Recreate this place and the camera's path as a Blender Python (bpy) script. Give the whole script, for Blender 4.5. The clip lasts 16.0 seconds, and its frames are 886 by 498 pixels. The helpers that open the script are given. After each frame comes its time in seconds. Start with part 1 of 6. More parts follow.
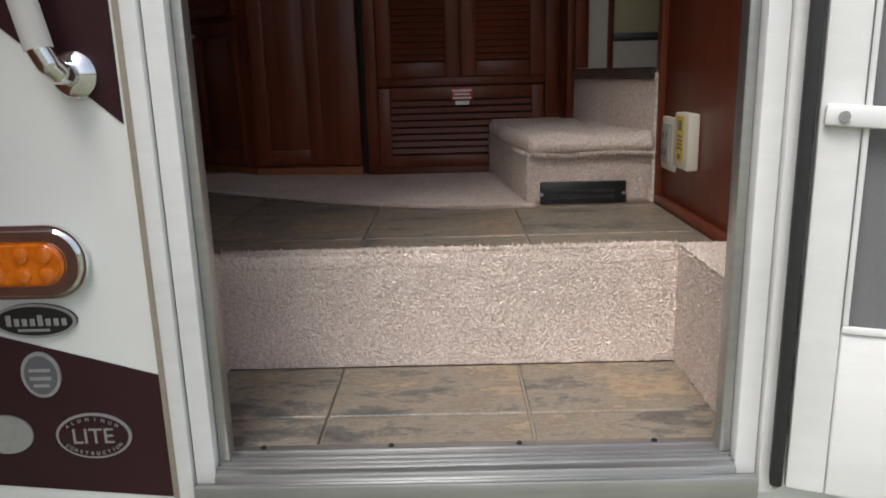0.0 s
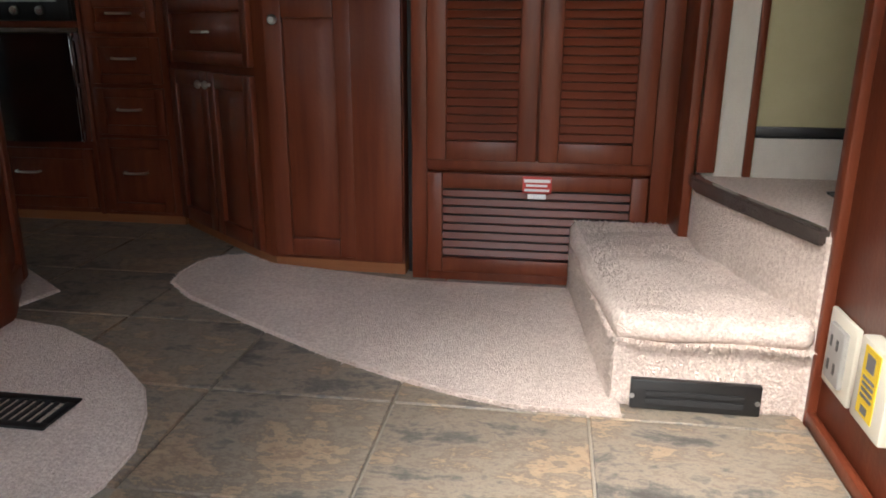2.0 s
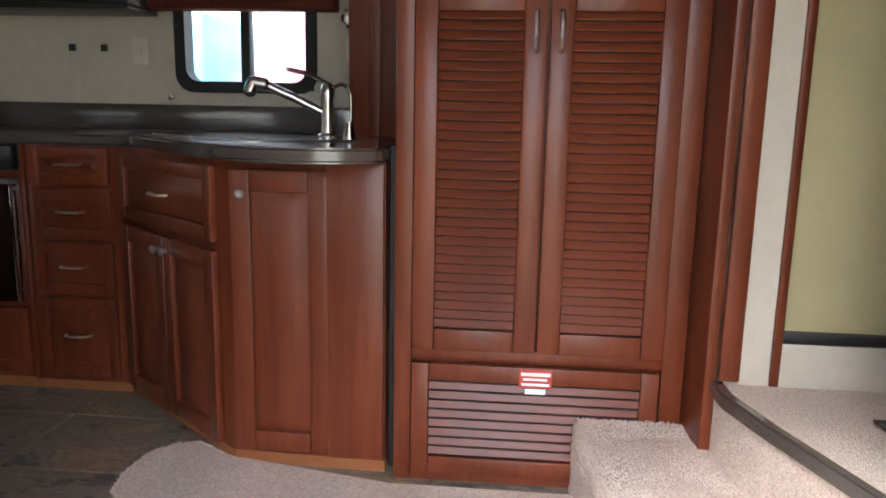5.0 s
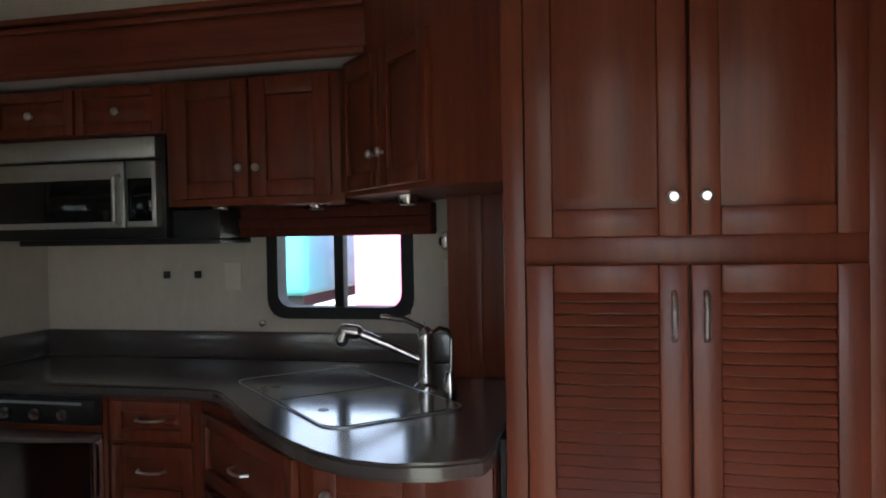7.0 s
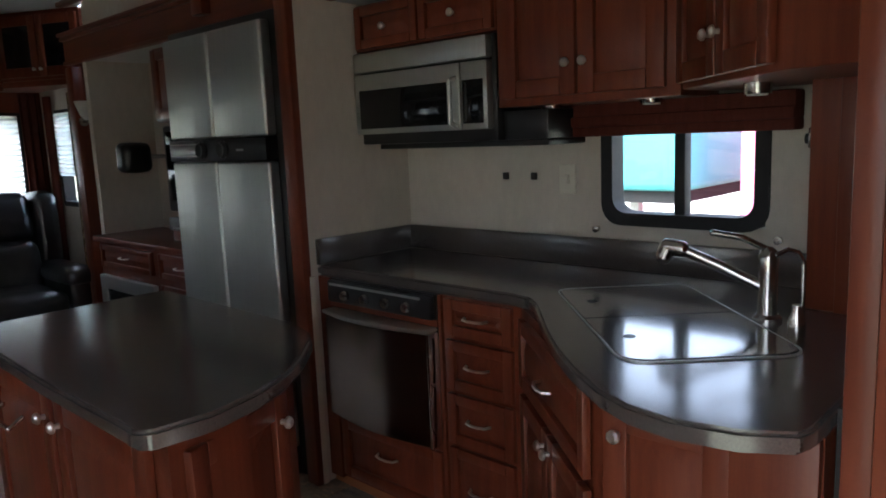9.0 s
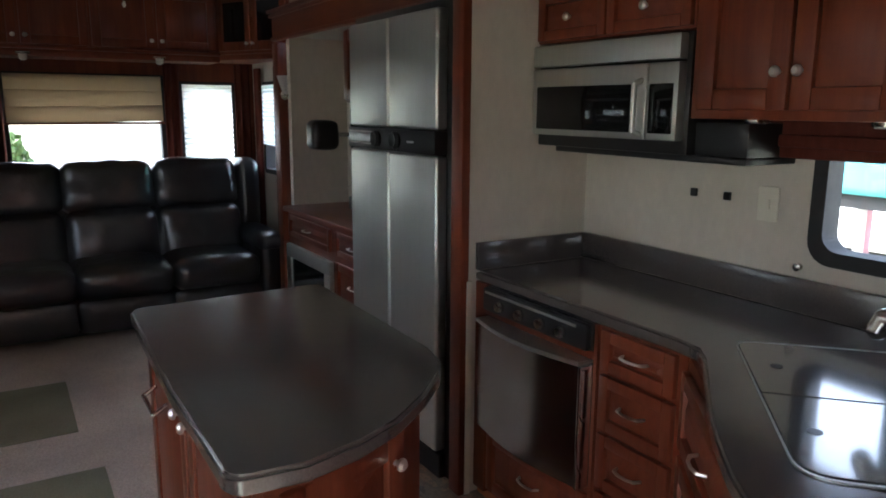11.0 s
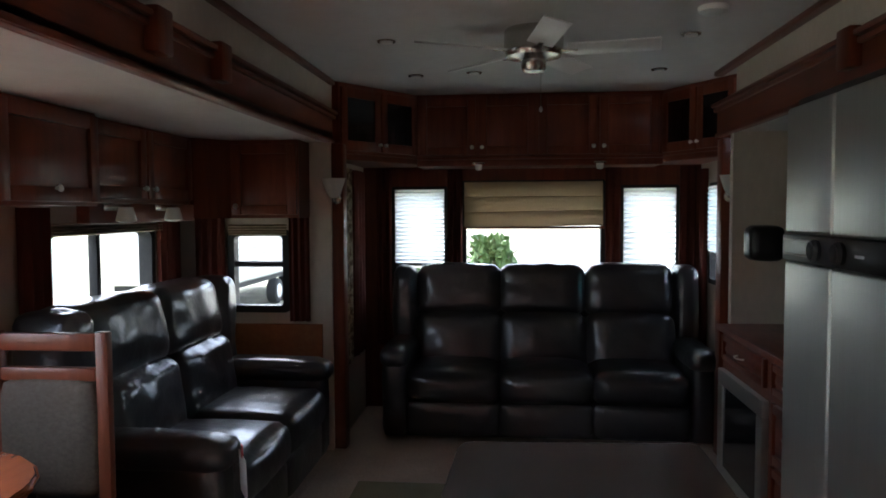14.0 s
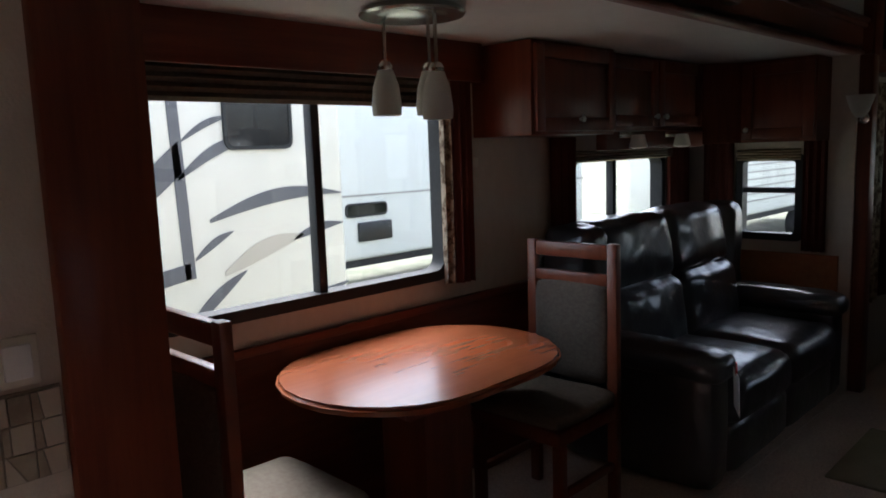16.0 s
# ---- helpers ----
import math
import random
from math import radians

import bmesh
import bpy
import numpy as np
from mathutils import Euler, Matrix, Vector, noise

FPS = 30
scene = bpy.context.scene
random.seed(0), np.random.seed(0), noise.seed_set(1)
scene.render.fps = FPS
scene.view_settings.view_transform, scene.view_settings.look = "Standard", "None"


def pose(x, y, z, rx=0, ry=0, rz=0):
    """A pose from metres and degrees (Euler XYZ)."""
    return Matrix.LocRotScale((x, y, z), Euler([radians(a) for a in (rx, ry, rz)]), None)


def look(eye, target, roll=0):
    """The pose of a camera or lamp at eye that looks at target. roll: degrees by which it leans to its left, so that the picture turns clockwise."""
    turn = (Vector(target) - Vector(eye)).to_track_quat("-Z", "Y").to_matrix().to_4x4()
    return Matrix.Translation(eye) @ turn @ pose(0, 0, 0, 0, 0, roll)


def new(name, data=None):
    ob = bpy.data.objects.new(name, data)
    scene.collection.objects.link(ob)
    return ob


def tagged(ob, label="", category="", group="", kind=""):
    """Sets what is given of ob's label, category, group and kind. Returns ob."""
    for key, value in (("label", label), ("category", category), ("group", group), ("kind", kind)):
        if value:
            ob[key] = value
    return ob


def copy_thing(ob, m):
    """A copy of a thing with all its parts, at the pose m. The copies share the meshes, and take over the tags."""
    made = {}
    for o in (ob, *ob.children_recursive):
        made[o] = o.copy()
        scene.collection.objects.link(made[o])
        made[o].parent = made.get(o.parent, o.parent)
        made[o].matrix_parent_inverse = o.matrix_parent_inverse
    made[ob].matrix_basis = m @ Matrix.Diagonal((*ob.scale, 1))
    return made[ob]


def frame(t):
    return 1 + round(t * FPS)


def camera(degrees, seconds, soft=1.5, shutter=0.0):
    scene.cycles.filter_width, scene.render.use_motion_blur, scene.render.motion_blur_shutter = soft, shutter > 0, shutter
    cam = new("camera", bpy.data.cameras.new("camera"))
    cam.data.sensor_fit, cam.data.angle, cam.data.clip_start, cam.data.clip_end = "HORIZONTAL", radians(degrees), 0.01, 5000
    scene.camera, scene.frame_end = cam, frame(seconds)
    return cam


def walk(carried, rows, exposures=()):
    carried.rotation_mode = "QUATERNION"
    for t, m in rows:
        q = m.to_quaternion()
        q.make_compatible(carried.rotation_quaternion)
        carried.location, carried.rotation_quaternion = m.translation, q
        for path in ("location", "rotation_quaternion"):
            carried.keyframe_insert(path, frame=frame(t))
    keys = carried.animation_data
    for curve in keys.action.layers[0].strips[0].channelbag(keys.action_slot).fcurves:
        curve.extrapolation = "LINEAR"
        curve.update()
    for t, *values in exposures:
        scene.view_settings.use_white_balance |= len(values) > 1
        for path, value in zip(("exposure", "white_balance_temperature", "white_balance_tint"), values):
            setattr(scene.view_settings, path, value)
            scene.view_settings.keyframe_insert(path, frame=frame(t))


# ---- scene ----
cam = camera(62.5, 16.0, soft=1.8)
PATH = [
    (0, (0.086, -0.153, 0.410), (0.056, 1.790, -0.061), -1.6),
    (0.5, (0.06, 0.14, 0.424), (-0.03, 2.087, -0.024), 0.5),
    (1, (0.120, 0.365, 0.523), (-0.121, 2.270, -0.038), 1.2),
    (1.5, (0.147, 0.535, 0.712), (-0.060, 2.438, 0.133), 3.6),
    (2, (0.160, 0.604, 0.745), (-0.115, 2.501, 0.174), 0.3),
    (2.5, (0.084, 0.658, 0.859), (-0.103, 2.572, 0.311), 0.3),
    (3, (0.056, 0.692, 0.954), (-0.039, 2.631, 0.473), 0.1),
    (3.2, (0.062, 0.717, 0.949), (-0.051, 2.664, 0.506), 0.4),
    (5.5, (0.030, 1.041, 1.011), (-0.189, 3.006, 0.712), 1.7),
    (6, (-0.003, 1.197, 1.193), (-0.359, 3.162, 1.083), 1.0),
    (6.5, (-0.037, 1.192, 1.327), (-0.421, 3.154, 1.373), -0.1),
    (7, (-0.026, 1.193, 1.342), (-0.466, 3.144, 1.303), -1.0),
    (7.5, (0.022, 1.265, 1.319), (-0.762, 3.102, 1.218), -0.3),
    (8, (0.082, 1.321, 1.307), (-1.014, 2.981, 1.098), -0.4),
    (10.5, (-0.006, 1.690, 1.481), (-1.564, 2.895, 1.133), -1.4),
    (11, (-0.025, 1.699, 1.476), (-1.704, 2.716, 1.096), 0.4),
    (11.5, (-0.020, 1.694, 1.477), (-1.797, 2.522, 1.084), 0.3),
    (12, (-0.016, 1.695, 1.480), (-1.907, 2.257, 1.149), 0.4),
    (12.5, (-0.077, 1.730, 1.470), (-2.002, 2.189, 1.183), -0.7),
    (13, (-0.264, 1.834, 1.481), (-2.197, 2.339, 1.391), 0.9),
    (13.3, (-0.326, 1.876, 1.451), (-2.281, 2.293, 1.403), -0.8),
    (13.5, (-0.376, 1.929, 1.471), (-2.353, 2.225, 1.407), -0.8),
    (13.6, (-0.372, 1.946, 1.456), (-2.360, 2.148, 1.382), -1.1),
    (14, (-0.422, 2.114, 1.480), (-2.410, 1.921, 1.374), -0.3),
    (14.5, (-0.414, 2.198, 1.481), (-2.333, 1.653, 1.337), -1.2),
    (15, (-0.378, 2.234, 1.496), (-2.176, 1.366, 1.378), -2.4),
    (15.4, (-0.351, 2.224, 1.483), (-2.016, 1.122, 1.369), -2.2),
    (16, (-0.306, 2.224, 1.456), (-1.715, 0.830, 1.189), -2.0),
]
walk(cam, [(t, look(eye, target, roll)) for t, eye, target, roll in PATH],
     [(0, 0.45, 6300, 10), (0.5, 0.42, 6250, 10), (1, 0.75, 6300, 10), (1.5, 1.6, 6400, 10), (2, 2.35, 6400, 10), (2.5, 2.75, 6400, 10), (3, 3.05, 6300, 10), (5.5, 3.45, 6200, 10), (6.5, 2.75, 5850, 10), (8, 2.95, 5850, 10), (10.5, 3.3, 5850, 10), (11.5, 3.9, 5850, 10), (12.5, 3.75, 5850, 10), (14, 3.1, 5850, 10), (15, 2.8, 5850, 10), (16, 2.05, 5850, 10)])

# ---------------------------------------------------------------- light
world = bpy.data.worlds.new("overcast_sky")
scene.world = world
world.use_nodes = True
wn = world.node_tree
sky = wn.nodes.new("ShaderNodeTexSky")
sky.sky_type, sky.sun_disc = "NISHITA", False
sky.sun_elevation, sky.sun_rotation, sky.dust_density = radians(58), radians(205), 4.0
hue = wn.nodes.new("ShaderNodeHueSaturation")
hue.inputs["Saturation"].default_value = 0.55
wn.links.new(sky.outputs[0], hue.inputs["Color"])
wn.links.new(hue.outputs[0], wn.nodes["Background"].inputs[0])
wn.nodes["Background"].inputs[1].default_value = 0.15
sun = new("sun", bpy.data.lights.new("sun", "SUN"))
sun.data.energy, sun.data.angle, sun.data.color = 1.5, radians(32), (1.0, 0.98, 0.96)
sun.matrix_world = look((0, 0, 10), (2.64, 5.66, 0))


# ---------------------------------------------------------------- materials
def material(name, color, rough=0.5, metal=0.0, color2=None, scale=(8, 8, 8), bump=0.0, bump_scale=200.0, amount=0.5, coat=0.0, spec=0.5, patch=0.0):
    m = bpy.data.materials.new(name)
    m.use_nodes = True
    nt = m.node_tree
    b = nt.nodes["Principled BSDF"]
    b.inputs["Base Color"].default_value = (*color, 1)
    b.inputs["Roughness"].default_value = rough
    b.inputs["Metallic"].default_value = metal
    b.inputs["Coat Weight"].default_value = coat
    b.inputs["Coat Roughness"].default_value = 0.15
    b.inputs["Specular IOR Level"].default_value = spec
    co = nt.nodes.new("ShaderNodeTexCoord")
    if color2:
        mp = nt.nodes.new("ShaderNodeMapping")
        mp.inputs["Scale"].default_value = scale
        nt.links.new(co.outputs["Object"], mp.inputs[0])
        n = nt.nodes.new("ShaderNodeTexNoise")
        n.inputs["Scale"].default_value, n.inputs["Detail"].default_value, n.inputs["Roughness"].default_value = 1.0, 6.0, 0.65
        nt.links.new(mp.outputs[0], n.inputs["Vector"])
        ramp = nt.nodes.new("ShaderNodeValToRGB")
        ramp.color_ramp.elements[0].position, ramp.color_ramp.elements[1].position = 0.5 - amount / 2, 0.5 + amount / 2
        ramp.color_ramp.elements[0].color, ramp.color_ramp.elements[1].color = (*color, 1), (*color2, 1)
        nt.links.new(n.outputs[0], ramp.inputs[0])
        out = ramp.outputs[0]
        if patch:
            n2 = nt.nodes.new("ShaderNodeTexNoise")
            n2.inputs["Scale"].default_value, n2.inputs["Detail"].default_value = 2.3, 3.0
            nt.links.new(co.outputs["Object"], n2.inputs["Vector"])
            hv = nt.nodes.new("ShaderNodeHueSaturation")
            mr = nt.nodes.new("ShaderNodeMapRange")
            mr.inputs["From Min"].default_value, mr.inputs["From Max"].default_value = 0.3, 0.7
            mr.inputs["To Min"].default_value, mr.inputs["To Max"].default_value = 1 - patch, 1 + patch
            nt.links.new(n2.outputs[0], mr.inputs[0])
            nt.links.new(mr.outputs[0], hv.inputs["Value"])
            nt.links.new(out, hv.inputs["Color"])
            out = hv.outputs[0]
        nt.links.new(out, b.inputs["Base Color"])
    if bump:
        n = nt.nodes.new("ShaderNodeTexNoise")
        n.inputs["Scale"].default_value, n.inputs["Detail"].default_value = bump_scale, 3.0
        nt.links.new(co.outputs["Object"], n.inputs["Vector"])
        bp = nt.nodes.new("ShaderNodeBump")
        bp.inputs["Strength"].default_value, bp.inputs["Distance"].default_value = bump, 0.01
        nt.links.new(n.outputs[0], bp.inputs["Height"])
        nt.links.new(bp.outputs[0], b.inputs["Normal"])
    return m


def slate_material():
    m = material("slate_tile", (0.2, 0.19, 0.17), 0.4, bump=0.4, bump_scale=24)
    nt = m.node_tree
    b = nt.nodes["Principled BSDF"]
    co = nt.nodes.new("ShaderNodeTexCoord")
    info = nt.nodes.new("ShaderNodeObjectInfo")
    mul = nt.nodes.new("ShaderNodeVectorMath")
    mul.operation = "MULTIPLY_ADD"
    mul.inputs[1].default_value = (9, 17, 5)
    st = nt.nodes.new("ShaderNodeMapping")
    st.inputs["Scale"].default_value = (0.6, 1.15, 1)
    st.inputs["Rotation"].default_value = (0, 0, 0.35)
    nt.links.new(info.outputs["Random"], mul.inputs[0])
    nt.links.new(co.outputs["Object"], mul.inputs[2])
    n = nt.nodes.new("ShaderNodeTexNoise")
    n.inputs["Scale"].default_value, n.inputs["Detail"].default_value, n.inputs["Roughness"].default_value = 5.5, 14.0, 0.78
    n.inputs["Distortion"].default_value = 0.15
    nt.links.new(mul.outputs[0], st.inputs[0])
    nt.links.new(st.outputs[0], n.inputs["Vector"])
    r = nt.nodes.new("ShaderNodeValToRGB")
    e = r.color_ramp.elements
    e[0].position, e[0].color = 0.37, (0.075, 0.068, 0.06, 1)
    e[1].position, e[1].color = 0.67, (0.42, 0.31, 0.2, 1)
    for p, c in ((0.43, (0.13, 0.12, 0.105, 1)), (0.485, (0.29, 0.24, 0.18, 1)), (0.53, (0.17, 0.142, 0.112, 1)), (0.57, (0.4, 0.295, 0.19, 1)), (0.615, (0.22, 0.155, 0.11, 1))):
        k = e.new(p)
        k.color = c
    nt.links.new(n.outputs[0], r.inputs[0])
    nt.links.new(r.outputs[0], b.inputs["Base Color"])
    return m


def glass_material(name, color=(1, 1, 1), rough=0.0):
    m = bpy.data.materials.new(name)
    m.use_nodes = True
    nt = m.node_tree
    nt.nodes.remove(nt.nodes["Principled BSDF"])
    t = nt.nodes.new("ShaderNodeBsdfTransparent")
    t.inputs[0].default_value = (*color, 1)
    g = nt.nodes.new("ShaderNodeBsdfGlossy")
    g.inputs["Roughness"].default_value = 0.02
    mx = nt.nodes.new("ShaderNodeMixShader")
    mx.inputs[0].default_value = 0.05
    nt.links.new(t.outputs[0], mx.inputs[1])
    nt.links.new(g.outputs[0], mx.inputs[2])
    nt.links.new(mx.outputs[0], nt.nodes["Material Output"].inputs[0])
    return m


def translucent_material(name, color, share=0.5):
    m = material(name, color, 0.8, color2=tuple(c * 0.92 for c in color), scale=(60, 60, 6))
    nt = m.node_tree
    t = nt.nodes.new("ShaderNodeBsdfTranslucent")
    t.inputs[0].default_value = (*color, 1)
    mx = nt.nodes.new("ShaderNodeMixShader")
    mx.inputs[0].default_value = share
    nt.links.new(nt.nodes["Principled BSDF"].outputs[0], mx.inputs[1])
    nt.links.new(t.outputs[0], mx.inputs[2])
    nt.links.new(mx.outputs[0], nt.nodes["Material Output"].inputs[0])
    return m


WOOD = material("cherry_wood", (0.105, 0.021, 0.009), 0.36, color2=(0.2, 0.05, 0.021), scale=(26, 26, 1.6), bump=0.06, bump_scale=90, coat=0.06, spec=0.32, patch=0.18)
WOOD_H = material("cherry_wood_lengthwise", (0.105, 0.021, 0.009), 0.36, color2=(0.195, 0.048, 0.02), scale=(1.6, 26, 26), bump=0.06, bump_scale=90, coat=0.06, spec=0.32, patch=0.18)
WOOD_PALE = material("raw_oak_edge", (0.3, 0.1, 0.035), 0.55, color2=(0.42, 0.17, 0.06), scale=(3, 30, 30), bump=0.1)
TABLE = material("orange_cherry_table", (0.2, 0.053, 0.019), 0.24, color2=(0.25, 0.069, 0.025), scale=(2.5, 30, 30), coat=0.1, patch=0.12)
PAPER = material("cream_wallpaper", (0.55, 0.5, 0.42), 0.75, color2=(0.62, 0.565, 0.475), scale=(30, 30, 14), bump=0.12, bump_scale=160, patch=0.06)
CEIL = material("white_ceiling_vinyl", (0.62, 0.62, 0.6), 0.65, color2=(0.68, 0.68, 0.66), scale=(12, 12, 12), bump=0.05, patch=0.04)
COUNTER = material("grey_brown_laminate", (0.055, 0.047, 0.042), 0.17, color2=(0.1, 0.085, 0.076), scale=(260, 260, 260), amount=0.5, patch=0.12, coat=0.55, spec=0.9, bump=0.0)
SLATE = slate_material()
LID = material("smooth_laminate_lid", (0.06, 0.055, 0.05), 0.09, color2=(0.09, 0.082, 0.075), scale=(120, 120, 120), coat=1.0, spec=1.0)
CHAIRWOOD = material("dark_chair_wood", (0.17, 0.045, 0.02), 0.35, color2=(0.25, 0.075, 0.035), scale=(26, 26, 2), coat=0.2)
GROUT = material("grout", (0.3, 0.26, 0.2), 0.85, color2=(0.36, 0.32, 0.26), scale=(90, 90, 90), bump=0.2)
CARPET = material("beige_carpet", (0.64, 0.515, 0.44), 0.95, color2=(0.86, 0.745, 0.655), scale=(130, 130, 130), amount=0.26, bump=0.7, bump_scale=230, spec=0.1, patch=0.14)
RUG = material("olive_rug", (0.31, 0.295, 0.2), 0.95, color2=(0.42, 0.39, 0.28), scale=(120, 120, 120), bump=0.8, bump_scale=240, spec=0.1, patch=0.15)
LEATHER = material("black_leather", (0.009, 0.0095, 0.011), 0.29, color2=(0.013, 0.0135, 0.015), scale=(20, 20, 20), bump=0.75, bump_scale=9, patch=0.2, coat=0.6, spec=1.0)
STEEL = material("brushed_steel", (0.56, 0.58, 0.54), 0.42, 1.0, color2=(0.62, 0.64, 0.6), scale=(120, 120, 2))
OVENSTEEL = material("polished_dark_steel", (0.4, 0.4, 0.38), 0.2, 1.0, color2=(0.46, 0.46, 0.44), scale=(2, 120, 120))
CHROME = material("chrome", (0.8, 0.8, 0.8), 0.08, 1.0, color2=(0.74, 0.74, 0.74), scale=(30, 30, 30))
NICKEL = material("brushed_nickel", (0.6, 0.57, 0.52), 0.25, 1.0, color2=(0.52, 0.5, 0.46), scale=(80, 80, 80))
ALU = material("aluminium_trim", (0.55, 0.55, 0.54), 0.38, 0.9, color2=(0.42, 0.42, 0.41), scale=(3, 60, 60), patch=0.2, bump=0.05)
KNOB = material("satin_nickel", (0.82, 0.8, 0.76), 0.32, 1.0, color2=(0.74, 0.72, 0.68), scale=(60, 60, 60))
WHITE = material("white_paint", (0.78, 0.78, 0.76), 0.35, color2=(0.7, 0.7, 0.68), scale=(7, 7, 30), patch=0.08, bump=0.03)
CREAM = material("cream_fibreglass", (0.8, 0.76, 0.66), 0.25, color2=(0.76, 0.72, 0.62), scale=(4, 4, 4), coat=0.3)
SKIN = material("white_fibreglass", (0.78, 0.79, 0.75), 0.22, color2=(0.73, 0.74, 0.7), scale=(4, 4, 4), coat=0.4)
MAROON = material("maroon_paint", (0.032, 0.012, 0.014), 0.35, color2=(0.042, 0.017, 0.019), scale=(5, 5, 5), spec=0.2)
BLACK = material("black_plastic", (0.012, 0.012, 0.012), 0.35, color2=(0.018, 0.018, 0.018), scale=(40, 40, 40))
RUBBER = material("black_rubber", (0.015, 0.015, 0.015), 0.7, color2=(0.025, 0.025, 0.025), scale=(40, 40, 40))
DARKGLASS = material("dark_glass", (0.01, 0.01, 0.011), 0.06, color2=(0.012, 0.012, 0.012), scale=(3, 3, 3))
SCREENMAT = material("grey_insect_screen", (0.13, 0.13, 0.13), 0.8, color2=(0.16, 0.16, 0.16), scale=(300, 300, 300), bump=0.2, bump_scale=600)
IVORY = material("ivory_plastic", (0.66, 0.62, 0.5), 0.4, color2=(0.7, 0.66, 0.55), scale=(10, 10, 10))
GREYPL = material("grey_plastic", (0.3, 0.29, 0.27), 0.5, color2=(0.35, 0.34, 0.31), scale=(10, 10, 10))
YELLOW = material("yellow_label", (0.75, 0.52, 0.02), 0.5)
RED = material("red_paint", (0.5, 0.02, 0.015), 0.3, color2=(0.42, 0.018, 0.014), scale=(9, 9, 9))
REDLABEL = material("red_label", (0.5, 0.04, 0.03), 0.5)
BLUELABEL = material("blue_label", (0.05, 0.16, 0.36), 0.5)
PAPERWHITE = material("white_paper", (0.8, 0.8, 0.78), 0.6)
AMBER = material("amber_lens", (0.75, 0.2, 0.01), 0.12, color2=(0.5, 0.1, 0.005), scale=(45, 45, 45), coat=0.6)
SILVER = material("silver_sticker", (0.5, 0.5, 0.5), 0.35, 0.6, color2=(0.4, 0.4, 0.4), scale=(60, 60, 60))
FABRIC = material("taupe_fabric", (0.115, 0.095, 0.075), 0.9, color2=(0.185, 0.16, 0.125), scale=(60, 60, 90), bump=0.4, bump_scale=300, spec=0.15)
DRAPE = material("burgundy_fabric", (0.085, 0.02, 0.014), 0.8, color2=(0.13, 0.035, 0.022), scale=(50, 50, 5), bump=0.3, bump_scale=200, spec=0.15)
PATTERN = material("patterned_drape", (0.12, 0.08, 0.05), 0.85, color2=(0.42, 0.34, 0.24), scale=(34, 34, 26), amount=0.15, bump=0.3, spec=0.15)
SHADE = translucent_material("tan_pleated_shade", (0.5, 0.42, 0.3), 0.35)
BLIND = translucent_material("white_day_shade", (0.88, 0.9, 0.9), 0.85)
OLIVE = material("olive_gold_panel", (0.4, 0.35, 0.19), 0.55, color2=(0.45, 0.4, 0.23), scale=(6, 6, 6), patch=0.06)
FROST = translucent_material("frosted_glass", (0.8, 0.79, 0.75), 0.5)
PANE = glass_material("clear_pane")
GREENGLASS = glass_material("leaded_cabinet_glass", (0.35, 0.38, 0.35))
GRASS = material("dry_grass_gravel", (0.24, 0.225, 0.19), 0.95, color2=(0.15, 0.17, 0.09), scale=(1.2, 1.2, 1.2), bump=0.5, bump_scale=30, patch=0.25)
LEAF = material("leaf_green", (0.05, 0.1, 0.025), 0.6, color2=(0.1, 0.16, 0.04), scale=(9, 9, 9))
BARK = material("bark", (0.08, 0.06, 0.04), 0.9, color2=(0.12, 0.09, 0.06), scale=(20, 20, 4), bump=0.4)
GREYSTRIPE = material("grey_stripe_paint", (0.1, 0.1, 0.11), 0.3, color2=(0.13, 0.13, 0.14), scale=(5, 5, 5))
TAN = material("champagne_stripe_paint", (0.5, 0.45, 0.36), 0.3, color2=(0.55, 0.5, 0.41), scale=(5, 5, 5))
TEAL = material("teal_gelcoat", (0.1, 0.46, 0.52), 0.3, color2=(0.13, 0.52, 0.57), scale=(2, 2, 2))
PINK = material("pink_red_gelcoat", (0.7, 0.17, 0.3), 0.35, color2=(0.74, 0.23, 0.36), scale=(2, 2, 2))
TILEDECO = material("brown_mosaic", (0.22, 0.17, 0.12), 0.4, color2=(0.45, 0.38, 0.28), scale=(14, 14, 14), amount=0.3)

# ---------------------------------------------------------------- building helpers
OFF = {}


def thing(name, label, category, loc=(0, 0, 0), group="", kind=""):
    ob = new(name)
    ob.empty_display_size = 0.1
    ob.location = loc
    OFF[ob.name] = Vector(loc)
    return tagged(ob, label, category, group, kind)


def finish(name, bm, mat, smooth=True):
    me = bpy.data.meshes.new(name)
    bmesh.ops.recalc_face_normals(bm, faces=bm.faces[:])
    bm.to_mesh(me)
    bm.free()
    if smooth:
        me.shade_smooth()
        me.set_sharp_from_angle(angle=radians(38))
    me.materials.append(mat)
    return new(name, me)


def part(name, bm, mat, parent=None, label="", smooth=True):
    """One mesh, given in the world's metres, under a thing or a part."""
    if parent is not None:
        root = parent
        while root.parent:
            root = root.parent
        bmesh.ops.translate(bm, verts=bm.verts[:], vec=-OFF.get(root.name, Vector()))
    ob = finish(name, bm, mat, smooth)
    ob.parent = parent
    return tagged(ob, label)


def structure(name, bm, mat, label, category="wall"):
    return tagged(finish(name, bm, mat), label, category, kind="structure")


def solid(name, bm, mat, label, category, group=""):
    return tagged(finish(name, bm, mat), label, category, group)


